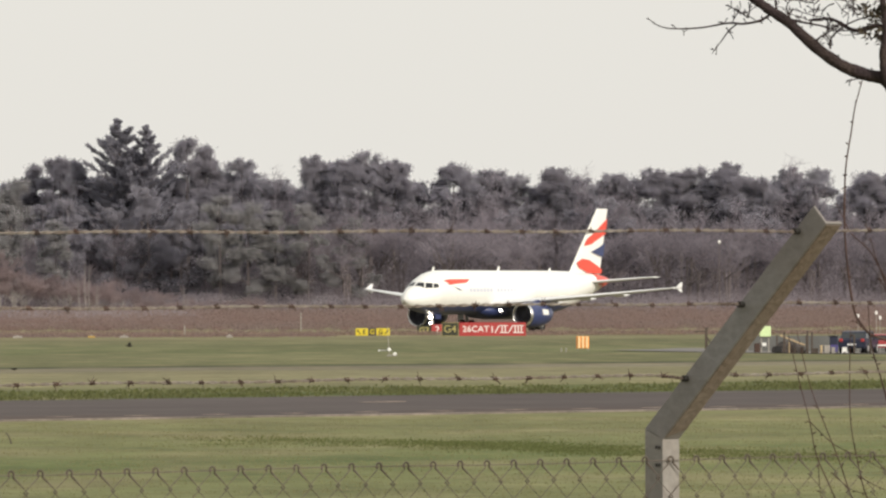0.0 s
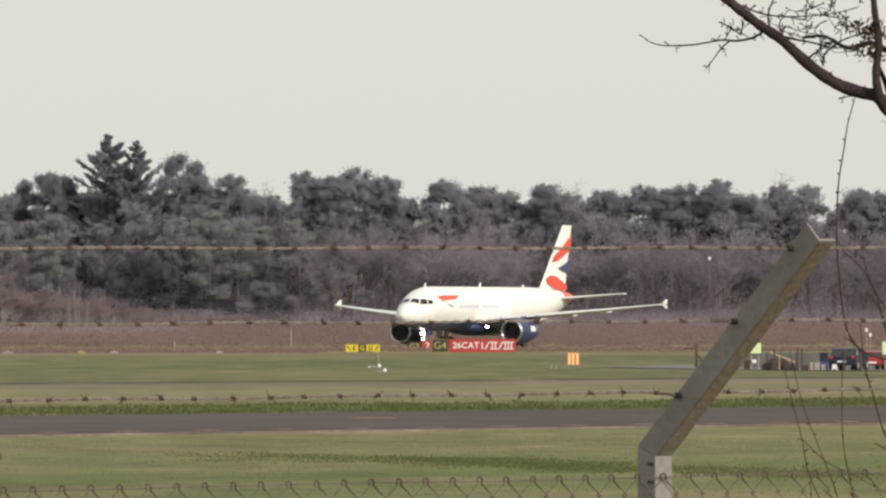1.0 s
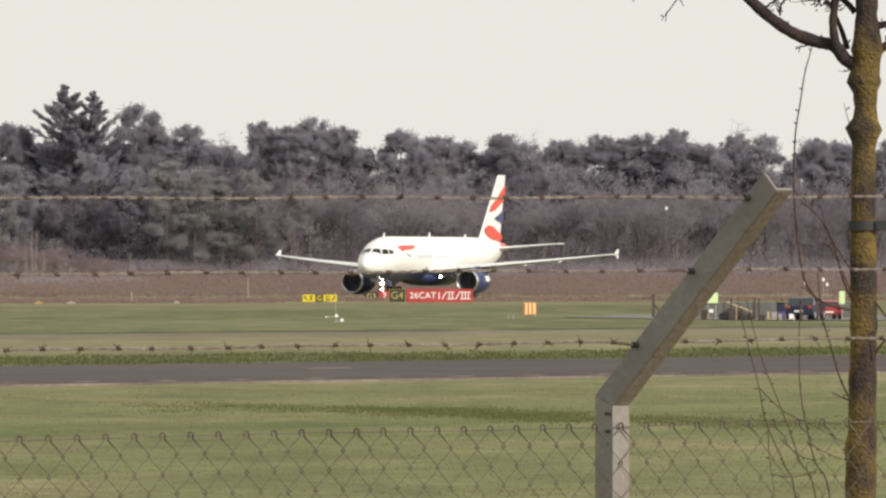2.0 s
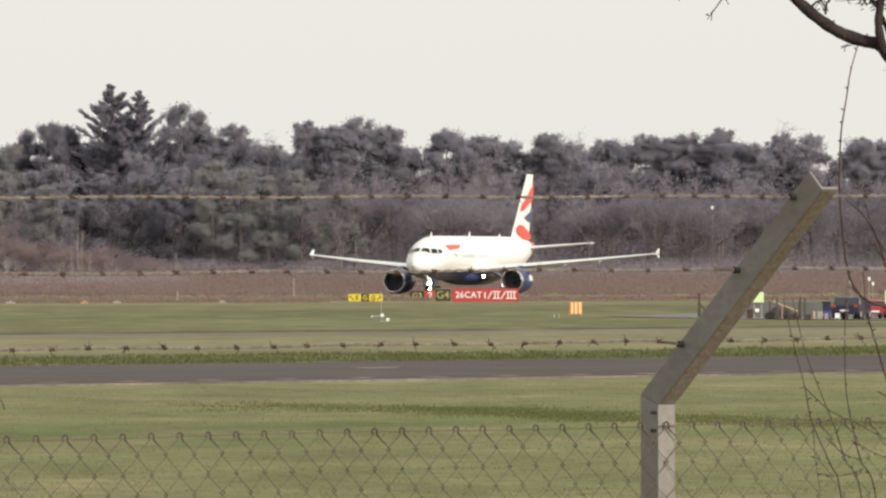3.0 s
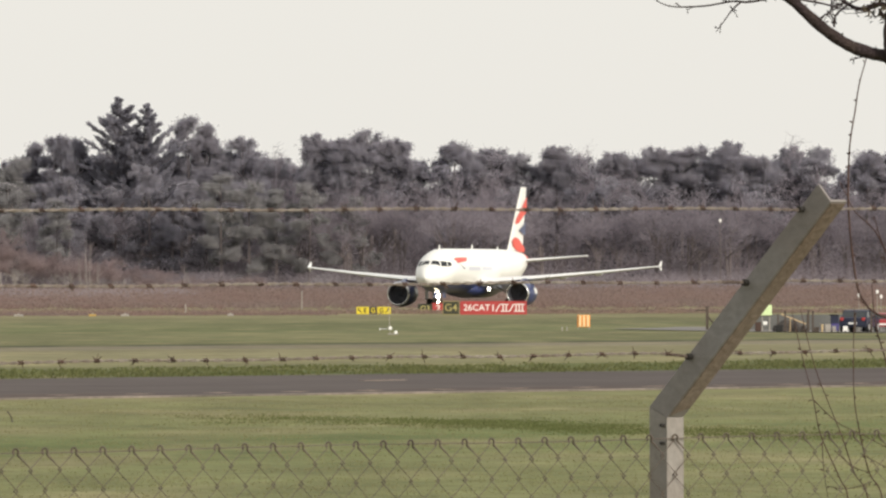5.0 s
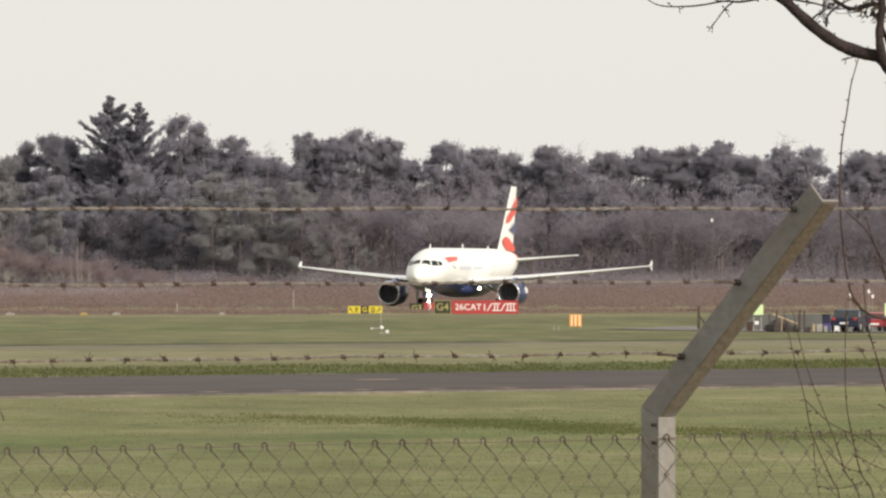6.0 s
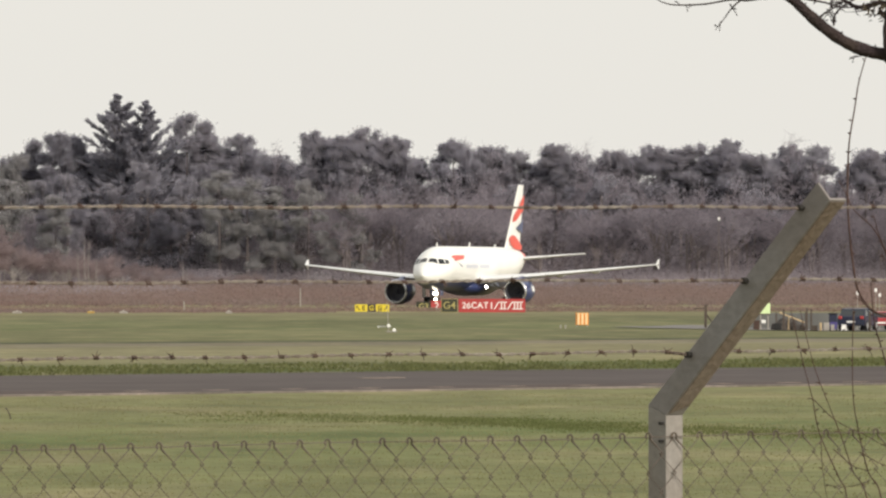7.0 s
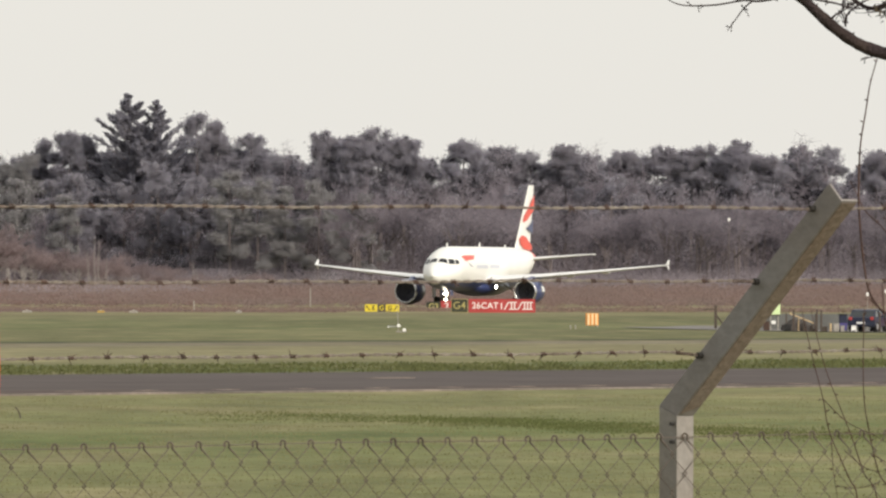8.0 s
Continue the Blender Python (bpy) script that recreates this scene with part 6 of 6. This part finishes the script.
def yard_clutter():
    s = thing("warning_board", "pale lime board on a grey stand", "board", pose(19.15, 596, yard_z(19.15, 596)))
    part("panel", boxed(-0.42, 0.22, -0.03, 0.03, 0.98, 1.60, 0.01), M_LIME, s)
    part("lower_edge", boxed(-0.42, 0.22, -0.04, 0.04, 0.92, 0.98, 0.005), M_TIMBER, s)
    for x in (-0.34, 0.10):
        part("leg", boxed(x - 0.035, x + 0.035, 0.03, 0.10, -0.05, 1.55, 0.008), M_CONCRETE, s)
    part("tray", boxed(-0.30, -0.05, -0.12, 0.02, 0.42, 0.62, 0.01), M_WHITE_METAL, s)
    earth_heap(20.45, 598.5, 1.9, 1.6, 0.72)
    b = thing("timber_stack", "pale beam on props leaning over a heap", "timber", pose(20.7, 597, yard_z(20.7, 597)))
    part("beam", tube(bmesh.new(), [(-0.75, -0.3, 1.08), (0.72, -0.3, 0.50)], 0.045, 6), M_PALE_TIMBER, b)
    for x, h in ((-0.20, 0.86), (0.08, 0.75), (0.60, 0.55)):
        part("prop", tube(bmesh.new(), [(x - 0.03, -0.32, -0.05), (x, -0.30, h)], 0.03, 5), M_PALE_TIMBER if x < -0.1 else M_TIMBER, b)
    rnd = random.Random(2)
    for i in range(5):
        x = rnd.uniform(-0.8, 0.7)
        part("plank", tube(bmesh.new(), [(x, 0.1, -0.05), (x + rnd.uniform(-0.3, 0.3), rnd.uniform(-0.2, 0.3), rnd.uniform(0.30, 0.60))], 0.06, 5), M_TIMBER, b)
    for i, (x, w, h, mat, label) in enumerate(((18.5, 0.35, 0.5, M_RUST, "rusty brown crate on the yard"), (21.95, 0.30, 0.28, M_TIMBER, "small dark wooden crate on the yard"), (22.28, 0.12, 0.45, M_PALE_TIMBER, "narrow pale wooden crate stood on end"),
                                               (22.62, 0.34, 0.46, M_CONCRETE, "pale grey crate on the yard"), (22.98, 0.22, 0.34, M_CONCRETE, "small pale box on the yard"), (19.75, 0.4, 0.35, M_TYRE, "black plastic crate on the yard"))):
        c = thing("crate", label, "crate", pose(x, 594, yard_z(x, 594) + 0.03), "yard crates")
        part("box", boxed(-w / 2, w / 2, -0.2, 0.2, 0, h, 0.02), mat, c)
        part("lid", boxed(-w / 2 - 0.02, w / 2 + 0.02, -0.22, 0.22, h, h + 0.04, 0.01), mat, c)
    lime = thing("lime_board", "narrow pale lime board on a post behind the cars", "board", pose(26.95, 601, yard_z(26.95, 601)))
    part("panel", boxed(-0.17, 0.17, -0.03, 0.03, 0.95, 1.72, 0.01), M_LIME, lime)
    part("post", boxed(-0.035, 0.035, 0.03, 0.09, -0.05, 1.70, 0.008), M_CONCRETE, lime)
    for x, h in ((24.95, 2.25), (26.05, 2.42), (26.28, 2.12)):
        lamp = thing("yard_lamp", "slim grey pole with a white lamp head", "lamp", pose(x, 606, yard_z(x, 606)), "yard lamps")
        part("pole", tube(bmesh.new(), [(0, 0, -0.05), (0, 0, h - 0.1)], 0.02, 8), M_CONCRETE, lamp)
        part("head", boxed(-0.075, 0.075, -0.08, 0.05, h - 0.11, h + 0.11, 0.025), M_WHITE_METAL, lamp)
    wheeled_bin(23.15, 597)
    white_stool(23.65, 594)
    panel_wall(18.6, 29.4, 616, 1.02)


yard_clutter()

# worn brown shoulder, faded marks and the pale dusty edge of the taxiway
strip("shoulder", -300, 700, 130.4, 134.4, material("brown_worn_asphalt", (0.078, 0.058, 0.050), 0.95, vary=0.2, scale=0.15, fine=1.2, second=(0.070, 0.057, 0.054), spec=0.15), "", 0.033, taxiway)
strip("edge_line", -300, 700, 129.95, 130.4, material("dusty_concrete_edge", (0.20, 0.168, 0.145), 0.9, vary=0.3, scale=0.4, fine=4), "", 0.036, taxiway)
for i in range(30):
    a = 130.2 + i * 2.5
    strip("edge_dash", a, a + 0.5, 132.6, 132.95, M_PAINT_LINE, "", 0.036, taxiway)
for i in range(6):
    a = 60 + i * 41
    strip("centre_dash", a, a + 1.6, 147.0, 147.2, M_PAINT_LINE, "", 0.036, taxiway)

stake = thing("field_stake", "short dark leaning stake in the near grass", "stake", pose(-7.1, 165, 0))
part("shaft", tube(bmesh.new(), [(0.02, 0, -0.05), (0.0, 0, 0.08), (-0.05, 0, 0.17)], [0.014, 0.012, 0.010], 6), M_TIMBER, stake)
part("cap", tube(bmesh.new(), [(-0.05, 0, 0.17), (-0.075, 0, 0.18)], [0.014, 0.010], 6), M_TIMBER, stake)


# ---- two small birds low over the grass ----
M_FEATHER = material("dark_feathers", (0.028, 0.024, 0.020), 0.7, vary=0.25, scale=20, fine=90)


def small_bird(label):
    """A dark bird heading along -x; returns it and its two wings."""
    bird = thing("small_bird", label, "bird", group="birds over the field")
    part("body", tube(bmesh.new(), [(-0.085, 0, 0.008), (-0.06, 0, 0.006), (-0.02, 0, 0), (0.03, 0, 0), (0.07, 0, 0.004)], [0.014, 0.026, 0.034, 0.028, 0.010], 10), M_FEATHER, bird, smooth=True)
    head = part("head", tube(bmesh.new(), [(-0.122, 0, 0.014), (-0.115, 0, 0.015), (-0.098, 0, 0.014), (-0.08, 0, 0.010)], [0.008, 0.017, 0.020, 0.014], 9), M_FEATHER, bird, smooth=True)
    part("beak", tube(bmesh.new(), [(-0.120, 0, 0.012), (-0.142, 0, 0.008)], [0.006, 0.001], 6), M_FEATHER, head)
    bm = bmesh.new()
    plate(bm, [(0.06, -0.012), (0.14, -0.030), (0.145, 0.030), (0.06, 0.012)], 0.006, lambda a, b, t: (a, b, 0.004 + t))
    bmesh.ops.recalc_face_normals(bm, faces=bm.faces)
    part("tail", bm, M_FEATHER, bird)
    wings = []
    for s in (-1, 1):
        bm = bmesh.new()
        plate(bm, [(-0.050, 0.0), (-0.062, s * 0.06), (-0.040, s * 0.12), (0.020, s * 0.165), (0.022, s * 0.10), (0.040, s * 0.05), (0.035, 0.0)], 0.007, lambda a, b, t: (a, b, t))
        bmesh.ops.recalc_face_normals(bm, faces=bm.faces)
        w = part("wing", bm, M_FEATHER, bird)
        w.location = (0, s * 0.022, 0.014)
        wings.append((w, s))
    return bird, wings


BIRDS = [(small_bird("small dark bird flying low over the grass"), [(0.0, -9.35, 300, 1.12), (0.1, -10.99, 300, 1.27), (0.2, -12.05, 300, 1.31), (0.4, -14.6, 300, 1.4), (1.0, -23.0, 300, 1.6), (4.0, -58, 300, 0.04), (8.0, -58, 300, 0.04)], 1.7),
         (small_bird("small dark bird skimming the grass with wings level"), [(0.0, -12.78, 300, 0.44), (0.1, -14.4, 300, 0.55), (0.4, -18.9, 300, 0.8), (1.0, -27.5, 300, 1.1), (4.0, -62, 300, 0.04), (8.0, -62, 300, 0.04)], 0.2)]


# ---- what moves ----
def motions():
    walk(jet, [(t, jet_pose(x, y, a)) for t, x, y, a in JET_ROWS])
    # wheels roll as far as the main gear travels
    gone, rolled, last = 0.0, [], None
    for t, x, y, a in JET_ROWS:
        g = Vector((x + 13.8 * math.sin(radians(a)), y + 13.8 * math.cos(radians(a))))
        gone += (g - last).length if last is not None else 0.0
        last = g
        rolled.append((t, gone))
    for w in jet_wheels:
        r, c = (0.38 if w.name.startswith("nose") else 0.58), w.location.copy()
        walk(w, [(t, pose(c.x, c.y, c.z, 0, -math.degrees(s / r), 0)) for t, s in rolled])
    for (bird, wings), rows, beat in BIRDS:
        walk(bird, [(t, pose(x, y, z, 0, 0, 4)) for t, x, y, z in rows])
        for w, s in wings:
            c = w.location.copy()
            flap = [(0.04 * i, s * 38 * math.sin(beat + 1.25 * i)) for i in range(26)] + [(8.0, 0.0)]
            walk(w, [(t, pose(c.x, c.y, c.z, a, 0, 0)) for t, a in flap])


motions()
